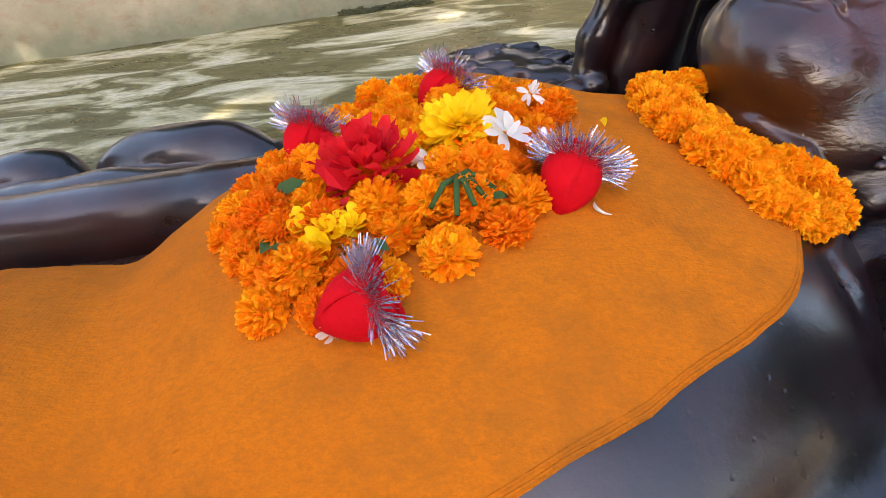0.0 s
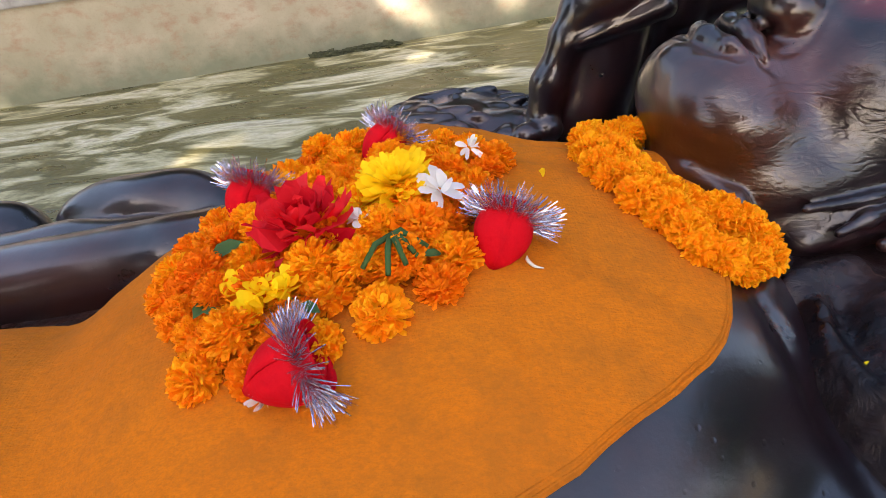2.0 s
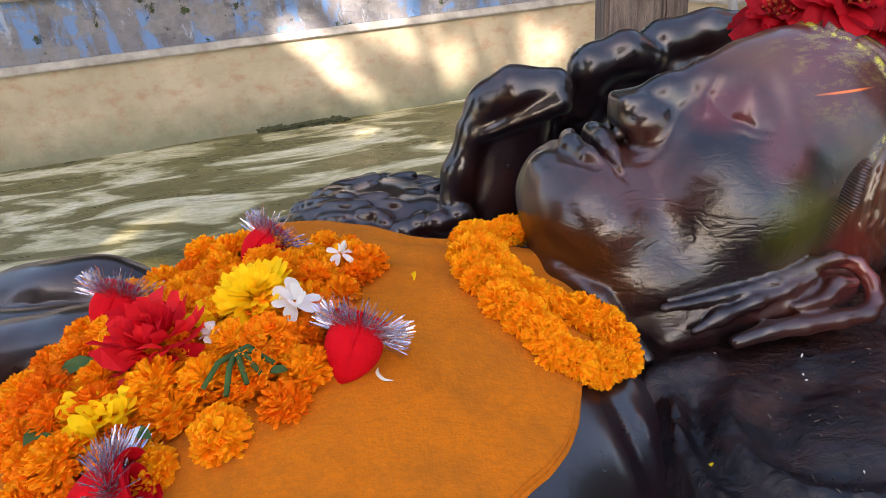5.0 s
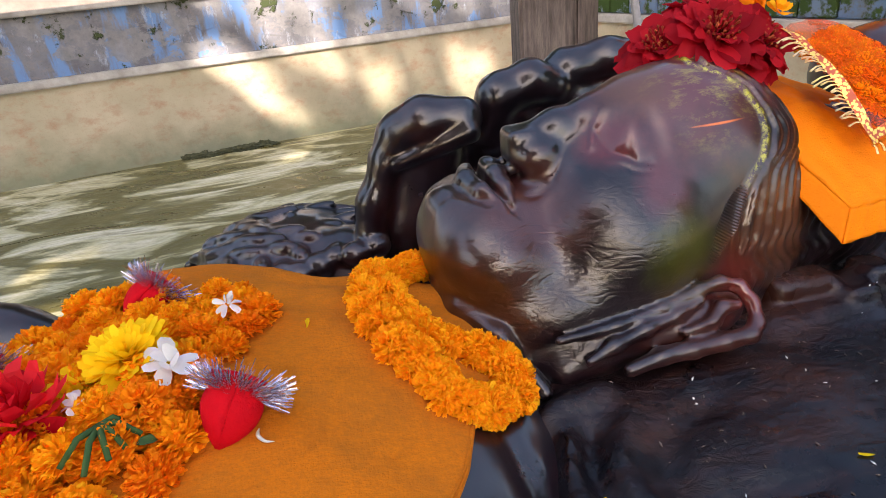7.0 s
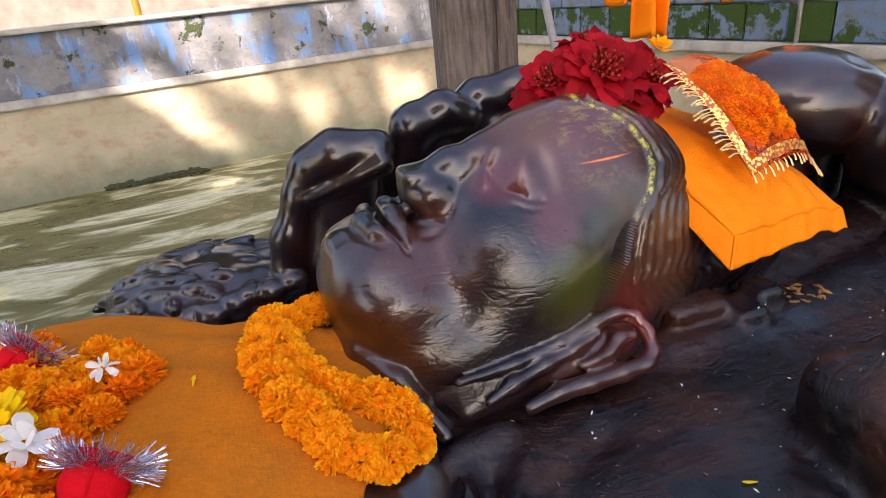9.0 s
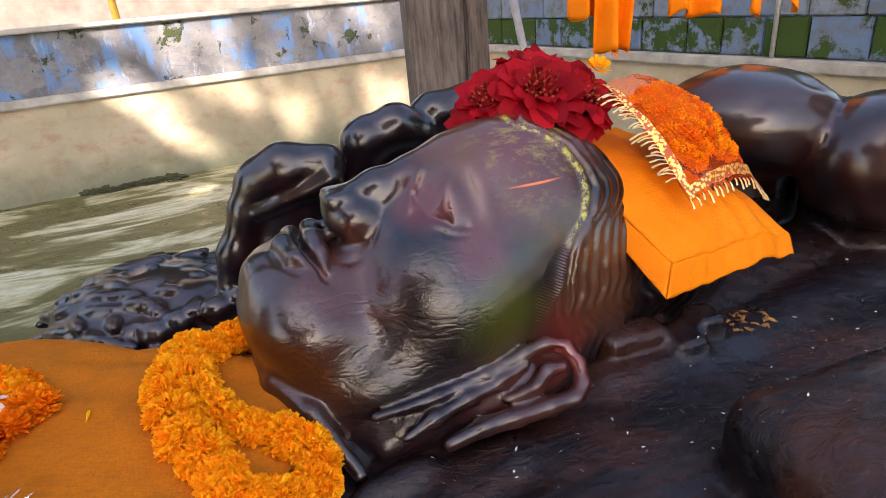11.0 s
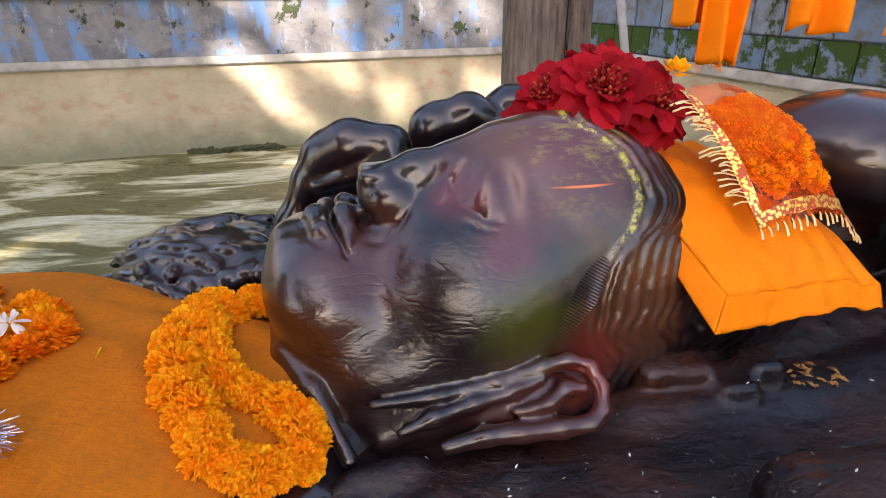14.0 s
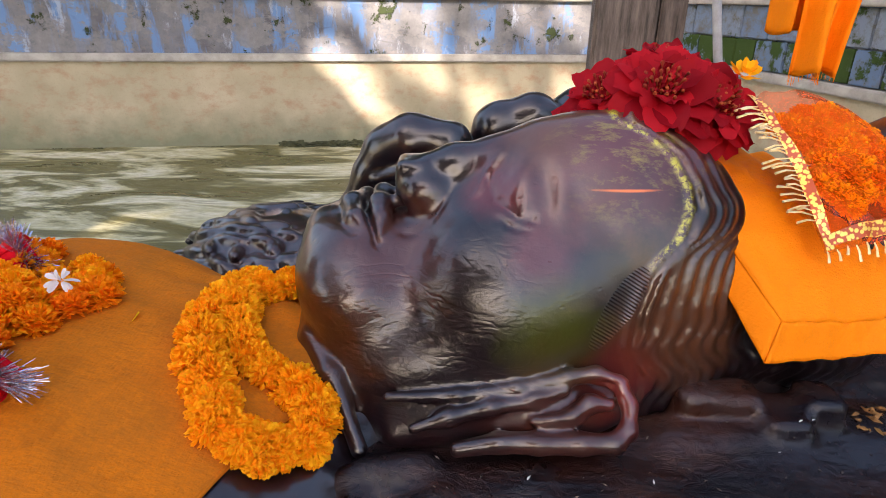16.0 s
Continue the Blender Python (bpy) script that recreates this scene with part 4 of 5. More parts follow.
# ---- flowers ----
def petals(spec, seed=0, crumple=0.0):
    """Curved petals: spec rows are (count, ring radius, base height, length, width, lift in degrees, curl)."""
    rng = random.Random(seed)
    verts, faces = [], []
    for n, r0, z0, ln, wd, lift, curl in spec:
        turn = rng.uniform(0, 6.3)
        for i in range(n):
            a = 2 * math.pi * (i + rng.uniform(-0.35, 0.35)) / n + turn
            el = radians(lift + rng.uniform(-14, 14))
            l, w = ln * rng.uniform(0.8, 1.15), wd * rng.uniform(0.8, 1.2)
            d, s = Vector((math.cos(a), math.sin(a), 0)), Vector((-math.sin(a), math.cos(a), 0))
            p = d * r0 + Vector((0, 0, z0))
            tw = rng.uniform(-0.5, 0.5)
            b = len(verts)
            for k, wk in ((0.0, 0.35), (0.4, 0.9), (0.75, 1.0), (1.0, 0.55)):
                e = el + curl * k
                if k:
                    p = p + (d * math.cos(e) + Vector((0, 0, math.sin(e)))) * l * (k - pk)
                pk = k
                up = Vector((0, 0, 1)) * tw * w * wk
                jit = [Vector((rng.uniform(-1, 1), rng.uniform(-1, 1), rng.uniform(-1, 1))) * crumple * w * k for _ in range(2)] if crumple else [Vector(), Vector()]
                verts += [p - s * w * wk / 2 - up + jit[0], p + s * w * wk / 2 + up + jit[1]]
            faces += [(b, b + 1, b + 3, b + 2), (b + 2, b + 3, b + 5, b + 4), (b + 4, b + 5, b + 7, b + 6)]
    return verts, faces


def bloom_mesh(name, material, seed, n=250):
    """A full marigold head: ruffled petals all over a squat ball."""
    rng = random.Random(seed)
    verts, faces = [], []
    for i in range(n):
        z = 1 - 1.62 * (i + 0.5) / n
        a = i * 2.39996 + rng.uniform(-0.25, 0.25)
        r = math.sqrt(max(0.0, 1 - z * z))
        d = Vector((r * math.cos(a), r * math.sin(a), z))
        d = (d + Vector((rng.uniform(-0.3, 0.3), rng.uniform(-0.3, 0.3), rng.uniform(-0.1, 0.3)))).normalized()
        s = d.cross(Vector((rng.uniform(-1, 1), rng.uniform(-1, 1), 1.2))).normalized()
        u = s.cross(d)
        base, ln, w = d * 0.016, rng.uniform(0.0115, 0.0180), rng.uniform(0.0055, 0.0095)
        b = len(verts)
        flick = rng.uniform(-0.25, 0.5)
        for k, wk, bend in ((0.0, 0.4, 0.0), (0.6, 0.95, 0.10), (0.95, 1.0, 0.32)):
            m = base + d * ln * k + u * ln * bend * flick * 2
            verts += [m - s * w * wk / 2, m + u * 0.0025 * k * (-1) ** i, m + s * w * wk / 2]
        verts.append(base + d * ln * 1.12 + u * ln * 0.4 * flick * 2 + s * w * 0.2)
        for k in (0, 3):
            faces += [(b + k, b + k + 1, b + k + 4, b + k + 3), (b + k + 1, b + k + 2, b + k + 5, b + k + 4)]
        faces += [(b + 6, b + 7, b + 9), (b + 7, b + 8, b + 9)]
    b = len(verts)
    for k in range(5):
        for i in range(8):
            el, a = -0.6 + 0.5 * k, i * math.pi / 4 + 0.4 * k
            verts.append(Vector((math.cos(a) * math.cos(el), math.sin(a) * math.cos(el), math.sin(el))) * 0.019)
    for k in range(4):
        for i in range(8):
            faces.append((b + k * 8 + i, b + k * 8 + (i + 1) % 8, b + k * 8 + 8 + (i + 1) % 8, b + k * 8 + 8 + i))
    verts = [Vector((p.x, p.y, p.z * 0.88)) for p in verts]
    return mesh_from(name, verts, faces, material)


BLOOMS = [bloom_mesh("marigold", MARI, s) for s in range(5)]
BLOOMS_L = [bloom_mesh("marigold", MARI_L, s + 20) for s in range(4)]


def aim(at, normal, spin, size):
    q = Vector((0, 0, 1)).rotation_difference(Vector(normal))
    return Matrix.LocRotScale(Vector(at), q @ Euler((0, 0, spin)).to_quaternion(), (size, size, size))


def top_normal(x, y, e=0.02):
    return Vector((cloth_z(x - e, y) - cloth_z(x + e, y), cloth_z(x, y - e) - cloth_z(x, y + e), 2 * e)).normalized()


rng = random.Random(4)
mat_edge = [(-0.375, 0.77), (-0.345, 0.66), (-0.30, 0.56), (-0.25, 0.522), (-0.185, 0.522), (-0.07, 0.570), (-0.015, 0.58), (0.03, 0.61), (0.075, 0.66), (0.085, 0.72), (0.07, 0.80), (0.14, 0.87), (0.16, 0.98), (0.10, 1.06), (0.0, 1.10), (-0.10, 1.12), (-0.22, 1.06), (-0.30, 0.92), (-0.355, 0.85)]


def inside(x, y, poly):
    c = False
    for (x0, y0), (x1, y1) in zip(poly, poly[1:] + poly[:1]):
        if (y0 > y) != (y1 > y) and x < (x1 - x0) * (y - y0) / (y1 - y0) + x0:
            c = not c
    return c


def marigold_mat():
    g = empty("marigold_garland", (0, 0, 0), "coiled orange marigold garland heaped on the chest cloth", "garland")
    taken = []
    for layer, gap in ((0, 0.043), (1, 0.050)):
        mine = []
        for _ in range(2600):
            x, y = rng.uniform(-0.42, 0.22), rng.uniform(0.48, 1.2)
            if not inside(x, y, mat_edge):
                continue
            if layer and (min(math.hypot(x - a, y - b) for a, b in mat_edge) < 0.05 or noise.noise((x * 9, y * 9, 1)) < -0.1):
                continue
            if any(math.hypot(x - a, y - b) < gap for a, b in mine):
                continue
            mine.append((x, y))
            n = (top_normal(x, y) + Vector((rng.uniform(-0.7, 0.7), rng.uniform(-0.7, 0.7), 0))).normalized()
            at = Vector((x, y, cloth_z(x, y) + 0.012 + layer * 0.024))
            b = obj("marigold", rng.choice(BLOOMS), g)
            b.matrix_basis = aim(at, n, rng.uniform(0, 6.3), rng.uniform(0.95, 1.25))
    return g


marigold_mat()


def strand(name, label, pts, meshes, gap, tube_r, size, seed=1):
    """A garland: blooms threaded on a line, facing outwards all round it."""
    g = empty(name, (0, 0, 0), label, "garland")
    r = random.Random(seed)
    length = sum((Vector(a) - Vector(b)).length for a, b in zip(pts, pts[1:]))
    n = int(length / gap)
    line = spline(pts, n)
    for i, p in enumerate(line):
        d = (line[min(i + 1, n - 1)] - line[max(i - 1, 0)]).normalized()
        for k in range(2):
            a = radians(r.uniform(-20, 20) + (-62, 38)[k] + (i % 2) * 28)
            side = d.cross(Vector((0, 0, 1))).normalized()
            nn = (side * math.sin(a) + Vector((0, 0, 1)) * math.cos(a) + d * r.uniform(-0.4, 0.4)).normalized()
            b = obj("marigold", r.choice(meshes), g)
            b.matrix_basis = aim(p + nn * tube_r, nn, r.uniform(0, 6.3), r.uniform(*size))
    return g


neck_line = [(0.45, 1.15, 0.995), (0.42, 1.10, 1.007), (0.388, 1.05, 1.018), (0.388, 0.99, 1.022), (0.408, 0.930, 1.010), (0.437, 0.885, 0.997), (0.478, 0.862, 0.980), (0.530, 0.842, 0.955), (0.562, 0.808, 0.937), (0.558, 0.768, 0.928), (0.515, 0.738, 0.935),
             (0.468, 0.728, 0.953), (0.422, 0.737, 0.977), (0.382, 0.77, 0.998), (0.344, 0.82, 1.015), (0.315, 0.89, 1.025), (0.303, 0.97, 1.026), (0.308, 1.05, 1.018), (0.332, 1.11, 1.008)]
strand("neck_garland", "bright orange marigold garland laid round the statue's neck", [(x + (-0.026 if 1 < i < 11 else -0.006 if i < 13 else 0.022), y, z) for i, (x, y, z) in enumerate(neck_line)], BLOOMS_L, 0.041, 0.014, (0.92, 1.18), 3)


def lay(x, y, lift):
    return (x, y, cloth_z(x, y) + lift)


def flower(name, at, normal, size, label, layers, spin=0.0, seed=0, centre=None, crumple=0.0):
    """A blossom as a thing: each whorl of petals is a part, and so is its heart."""
    f = empty(name, at, label, "flower")
    f.matrix_world = aim(at, normal, spin, size)
    for k, (spec, material) in enumerate(layers):
        v, q = petals([spec], seed + k, crumple)
        obj("petals", mesh_from("petals", v, q, material), f)
    if centre:
        r, z, material = centre
        v, q = petals([(16, r * 0.5, z, r, r * 0.5, 55, -0.4), (9, r * 0.1, z + 0.3 * r, r, r * 0.5, 80, -0.4)], seed + 50)
        tagged(obj("heart", mesh_from("heart", v, q, material), f), "tight heart of tiny petals", kind="stuff")
    return f


flower("red_dahlia", lay(-0.140, 0.735, 0.045), (-0.1, -0.35, 1), 0.95, "large crimson flower with ragged petals on the marigolds",
       [((16, 0.02, 0.0, 0.062, 0.025, -4, 0.5), DAHLIA), ((15, 0.02, 0.010, 0.060, 0.025, 16, 0.6), DAHLIA), ((14, 0.016, 0.018, 0.054, 0.023, 34, 0.6), DAHLIA), ((12, 0.012, 0.024, 0.046, 0.021, 52, 0.5), DAHLIA), ((9, 0.006, 0.028, 0.036, 0.018, 68, 0.4), DAHLIA)], 0.3, 5, None, 0.22)
flower("yellow_chrysanthemum", lay(-0.012, 0.80, 0.048), (0.0, -0.35, 1), 1.22, "full yellow chrysanthemum lying on the marigolds",
       [((34, 0.010, 0.0, 0.044, 0.013, 2, 0.2), YELLOW), ((34, 0.010, 0.006, 0.042, 0.013, 14, 0.1), YELLOW), ((32, 0.009, 0.011, 0.037, 0.012, 26, 0.0), YELLOW), ((28, 0.008, 0.014, 0.030, 0.010, 40, -0.1), YELLOW), ((20, 0.006, 0.017, 0.022, 0.008, 58, -0.2), YELLOW)], 0, 7, (0.017, 0.014, YELLOW))
for k, (x, y, z) in enumerate(((-0.215, 0.645, 0.04), (-0.185, 0.622, 0.045), (-0.155, 0.628, 0.042), (-0.20, 0.605, 0.035), (-0.075, 0.79, 0.045), (-0.085, 0.765, 0.04))):
    flower("yellow_blossom", lay(x, y, z), (0.2 * math.sin(k * 2), -0.4, 1), 0.85, "small yellow blossom tucked among the marigolds", [((7, 0.006, 0.0, 0.028, 0.022, 25, 0.4), YELLOW), ((5, 0.003, 0.004, 0.02, 0.016, 55, 0.2), YELLOW)], k, 30 + k)
for x, y, z, n, sz in ((0.050, 0.760, 0.062, (0.3, -0.5, 1), 0.8), (-0.065, 0.735, 0.05, (-0.4, -0.3, 1), 0.45)):
    flower("white_frangipani", lay(x, y, z), n, sz, "white waxy flower with rounded petals", [((6, 0.004, 0.0, 0.042, 0.027, 30, -0.6), WHITE), ((4, 0.003, 0.004, 0.030, 0.022, 58, -0.4), WHITE)], 0.4, 61)
flower("wilted_white_flower", lay(-0.176, 0.510, 0.012), (-0.1, -0.9, 0.5), 0.8, "wilted white flower with hanging petals", [((9, 0.008, 0.0, 0.04, 0.011, -35, -0.6), WHITE), ((8, 0.004, 0.004, 0.03, 0.009, 60, 0.3), WHITE)], 0, 71)
flower("wilted_white_flower", lay(0.105, 0.93, 0.05), (0.5, -0.4, 1), 0.7, "wilted white flower with hanging petals", [((8, 0.006, 0.0, 0.034, 0.011, 15, -0.7), WHITE), ((6, 0.004, 0.004, 0.026, 0.009, 60, 0.3), WHITE)], 2, 77)


def leaf(at, normal, spin, size, label):
    v = [Vector((x, y, 0.12 * abs(y) * 4 - 0.3 * x * x)) * size for x, y in ((0, 0), (0.3, 0.2), (0.65, 0.22), (1, 0), (0.65, -0.22), (0.3, -0.2), (0.3, 0), (0.65, 0))]
    me = mesh_from("leaf", v, [(0, 6, 1), (1, 6, 7, 2), (2, 7, 3), (3, 7, 4), (4, 7, 6, 5), (5, 6, 0)], GREEN, True)
    ob = new("leaf", me)
    ob.matrix_world = aim(at, normal, spin, 1.0)
    return tagged(ob, label, "leaf", "loose leaves")


for x, y, z, sp, sz in ((-0.235, 0.745, 0.045, 3.6, 0.055), (-0.275, 0.61, 0.045, 1.2, 0.04), (-0.262, 0.615, 0.045, 0.2, 0.03), (-0.105, 0.575, 0.048, 2.6, 0.035), (-0.02, 0.72, 0.05, 0.3, 0.05), (0.02, 0.655, 0.04, 0.4, 0.03)):
    leaf(lay(x, y, z), (0.2, -0.4, 1), sp, sz, "small green leaf caught among the marigolds")
stems = empty("flower_stems", lay(-0.02, 0.68, 0.045), "bundle of cut green flower stems", "stems")
for a, ln in ((-1.2, 0.055), (-1.6, 0.07), (-0.8, 0.05), (-2.2, 0.06), (0.4, 0.03), (-0.3, 0.05)):
    v, f = tube([(0, 0, 0.01), (math.cos(a) * ln * 0.5, math.sin(a) * ln * 0.5, 0.014), (math.cos(a) * ln, math.sin(a) * ln, -0.004)], [0.0045, 0.004, 0.0035], 7)
    obj("stem", mesh_from("stem", v, f, GREEN, True), stems)
v, f = tube(spline([lay(0.158, 0.682, 0.008), lay(0.157, 0.670, 0.009), lay(0.165, 0.661, 0.008), lay(0.177, 0.661, 0.005)], 10), [0.0006, 0.0015, 0.0024, 0.0027, 0.0027, 0.0024, 0.002, 0.0016, 0.001, 0.0006], 7)
tagged(new("curled_petal", mesh_from("curled_petal", v, f, WHITE, True)), "curled white petal lying on the orange cloth", "petal")
v, f = petals([(1, 0.0, 0.0, 0.022, 0.016, 2, 0.2)], 3)
pt = new("loose_petal", mesh_from("loose_petal", v, f, YELLOW))
pt.location = lay(0.221, 0.908, 0.004)
tagged(pt, "loose orange-yellow petal on the cloth", "petal")


def felt_rose():
    """A felt rosebud with a tuft of tinsel, lying on its side; its mouth points to +x."""
    rose = empty("felt_rose", (0, 0, 0), "red felt rosebud with a silver tinsel tuft", "artificial flower", "felt roses")
    for k, (turn, wrap, grow) in enumerate(((0.0, 1.15, 1.0), (2.2, 1.1, 0.94), (4.2, 1.2, 0.86), (1.0, 1.6, 0.62))):
        def pt(u, v, turn=turn, wrap=wrap, grow=grow):
            a = turn + (u - 0.5) * 2 * math.pi * wrap / 1.7
            r = grow * 0.040 * (math.sin(min(1.0, 0.06 + v * 1.25) * math.pi * 0.62) ** 0.8) * (1 + 0.10 * (v > 0.85) * (v - 0.85) / 0.15)
            z = 0.088 * v * (0.92 + 0.08 * math.cos((u - 0.5) * 3)) - 0.008 * (1 - grow)
            return (z - 0.04, r * math.cos(a), r * math.sin(a))
        p = obj("felt_petal", sheet("felt_petal", pt, 22, 14, RED), rose)
        so = p.modifiers.new("thickness", "SOLIDIFY")
        so.thickness = 0.002
    r = random.Random(12)
    for side in range(3):
        verts, faces = [], []
        for i in range(240):
            a = radians(-10 + 100 * side + r.uniform(-48, 48))
            rad = Vector((0, math.cos(a), math.sin(a)))
            base = Vector((0.034 - 0.012 * r.random(), 0, 0)) + rad * 0.030
            d = (rad * r.uniform(0.7, 1.1) + Vector((r.uniform(-0.25, 0.75), r.uniform(-0.3, 0.3), r.uniform(-0.2, 0.3)))).normalized()
            ln = r.uniform(0.026, 0.045)
            w = d.cross(Vector((r.uniform(-1, 1), r.uniform(-1, 1), r.uniform(-1, 1)))).normalized() * 0.00055
            b = len(verts)
            for k in (0, 0.5, 1.0):
                m = base + d * ln * k + Vector((0.004, 0, -0.003)) * k * k
                verts += [m - w, m + w]
            faces += [(b, b + 1, b + 3, b + 2), (b + 2, b + 3, b + 5, b + 4)]
        t = obj("tinsel", mesh_from("tinsel", verts, faces, TINSEL), rose)
        tagged(t, "silver tinsel tuft", kind="stuff")
    return rose


rose = felt_rose()
ROSES = ((0.126, 0.692, 0.026, 58, 26), (-0.262, 0.882, 0.036, 62, 30), (-0.048, 1.02, 0.032, 40, 14), (-0.150, 0.515, 0.034, 12, 4))
for k, (x, y, z, az, tilt) in enumerate(ROSES):
    m = Matrix.Translation(lay(x, y, z)) @ Euler((0, radians(-tilt - 12), radians(az))).to_matrix().to_4x4() @ Matrix.Scale(1.04, 4)
    if k == 0:
        rose.matrix_basis = m
    else:
        copy_thing(rose, m)


# ---- headcloth, veil and flowers on the crown ----
def patch(a, b, c, d, bulge, ripple=0.0):
    """A cloth patch between four corners (top left, bottom left, bottom right, top right) that bulges upwards."""
    a, b, c, d = (Vector(p) for p in (a, b, c, d))

    def at(u, v):
        p = a * (1 - u) * (1 - v) + b * (1 - u) * v + c * u * v + d * u * (1 - v)
        h = bulge * (math.sin(math.pi * (0.12 + 0.8 * u)) * math.sin(math.pi * (0.15 + 0.65 * v)))
        w = ripple * (noise.noise((u * 5, v * 2.5, 1)) + 0.5 * noise.noise((u * 11, v * 6, 4)))
        return p + Vector((0, -0.3, 1)) * (h + w)
    return at


head_at = patch((1.09, 1.17, 1.30), (1.245, 0.905, 1.06), (1.62, 0.985, 1.03), (1.48, 1.27, 1.20), 0.062, 0.018)
head_cloth = empty("head_cloth", (1.3, 1.05, 1.1), "bright orange cloth folded over the crown of the statue", "cloth")
head_cloth.matrix_world = Matrix()


def solid(ob, t):
    so = ob.modifiers.new("thickness", "SOLIDIFY")
    so.thickness, so.offset = t, 0
    return ob


solid(obj("sheet", sheet("sheet", head_at, 50, 50, SATIN), head_cloth), 0.004)


def flap_at(u, v):
    p = head_at(u, 1.0)
    crimp = 0.010 * max(0.0, 1 - abs(u - 0.55) / 0.12)
    return p + Vector((-0.022 * (1 - u) * v, -0.020 * v - crimp * v, -0.062 * v * (1 - 0.35 * u)))


def side_at(u, v):
    """The side of the cloth folded down from the crown to the corner."""
    p = head_at(0.0, u)
    w = 0.25 + 0.75 * u
    return p + Vector((-0.022 * v * w, 0.002 - 0.020 * v * u * u, -0.062 * v * w))


solid(obj("turned_hem", sheet("turned_hem", flap_at, 40, 8, SATIN), head_cloth), 0.003)
solid(obj("side_fold", sheet("side_fold", side_at, 40, 8, SATIN), head_cloth), 0.003)
def broad_petals(count, r0, z0, length, width, lift, seed):
    """A whorl of broad, soft, crumpled petals."""
    r = random.Random(seed)
    verts, faces = [], []
    for i in range(count):
        a = 2 * math.pi * (i + r.uniform(-0.3, 0.3)) / count + seed
        el, ln, wd = radians(lift + r.uniform(-12, 12)), length * r.uniform(0.8, 1.12), width * r.uniform(0.8, 1.15)
        d, side = Vector((math.cos(a), math.sin(a), 0)), Vector((-math.sin(a), math.cos(a), 0))
        roll, b = r.uniform(-0.35, 0.35), len(verts)
        for j in range(6):
            t = j / 5
            w = wd * (0.25 + 0.95 * math.sin(math.pi * min(0.93, 0.10 + 0.80 * t)) ** 1.1) / 2
            for k in range(5):
                c = k / 2 - 1
                q = d * (r0 + ln * t * math.cos(el)) + Vector((0, 0, z0 + ln * t * math.sin(el) - 0.20 * ln * t * t))
                lift_n = 0.014 * noise.noise((i * 3.1 + t * 3.2, c * 1.9, seed)) * (0.3 + t) + 0.10 * w * c * c + roll * w * c
                verts.append(q + side * w * c + Vector((0, 0, lift_n)) + d * 0.006 * noise.noise((c * 2.5, i, seed + 5)) * t)
        for j in range(5):
            for k in range(4):
                e = b + j * 5 + k
                faces.append((e, e + 1, e + 6, e + 5))
    return verts, faces


for k, (at, n, sz) in enumerate((((1.080, 1.115, 1.392), (-0.12, -0.8, 0.9), 0.86), ((1.000, 1.180, 1.375), (-0.5, -0.5, 0.8), 0.74), ((1.175, 1.115, 1.372), (0.35, -0.8, 0.75), 0.74), ((1.110, 1.20, 1.425), (0.1, -0.2, 1), 0.76))):
    blossom = flower("dark_red_blossom", at, n, sz, "dark red flower with broad crumpled petals on the crown", [])
    for w, row in enumerate(((9, 0.016, -0.008, 0.125, 0.082, -10), (10, 0.016, 0.000, 0.110, 0.070, 4), (10, 0.016, 0.008, 0.090, 0.056, 18), (9, 0.014, 0.012, 0.064, 0.040, 34), (7, 0.012, 0.014, 0.040, 0.026, 52))):
        v, f = broad_petals(*row, 11 * k + w + 1)
        obj("petals", mesh_from("petals", v, f, DARKRED, True), blossom)
    r = random.Random(300 + k)
    v, f = [], []
    for i in range(26):
        a, q = i * 2.39996, 0.030 * math.sqrt((i + 0.5) / 26)
        tip = Vector((q * math.cos(a) * 1.5, q * math.sin(a) * 1.5, 0.030 + r.uniform(0, 0.014)))
        tv, tf = tube([Vector((q * math.cos(a), q * math.sin(a), 0.004)), tip * 0.9, tip, tip + Vector((0, 0, 0.004))], [0.0015, 0.0018, 0.0045, 0.002], 6)
        f += [tuple(j + len(v) for j in t) for t in tf]
        v += tv
    tagged(obj("stamen_tuft", mesh_from("stamen_tuft", v, f, STAMEN, True), blossom), "cluster of orange-red stamens", kind="stuff")

veil_at = patch((1.225, 1.13, 1.365), (1.305, 0.945, 1.150), (1.585, 1.04, 1.105), (1.47, 1.27, 1.30), 0.120, 0.012)
veil = empty("veil", (1.35, 1.08, 1.2), "red-orange net veil with gold trim over the headcloth", "cloth")
veil.matrix_world = Matrix()
obj("net", sheet("net", veil_at, 60, 60, VEIL), veil)
r = random.Random(21)


def trim(fn, n, name):
    """A gold sequinned ribbon along one edge, with foil tassels."""
    v, f = [], []
    for i in range(n + 1):
        a, b = fn(i / n)
        v += [a, b]
    for i in range(n):
        f.append((2 * i, 2 * i + 2, 2 * i + 3, 2 * i + 1))
    obj(name, mesh_from(name, v, f, GOLDNET, True), veil)


def up(p, h):
    return Vector(p) + Vector((0, -0.3 * h, h))


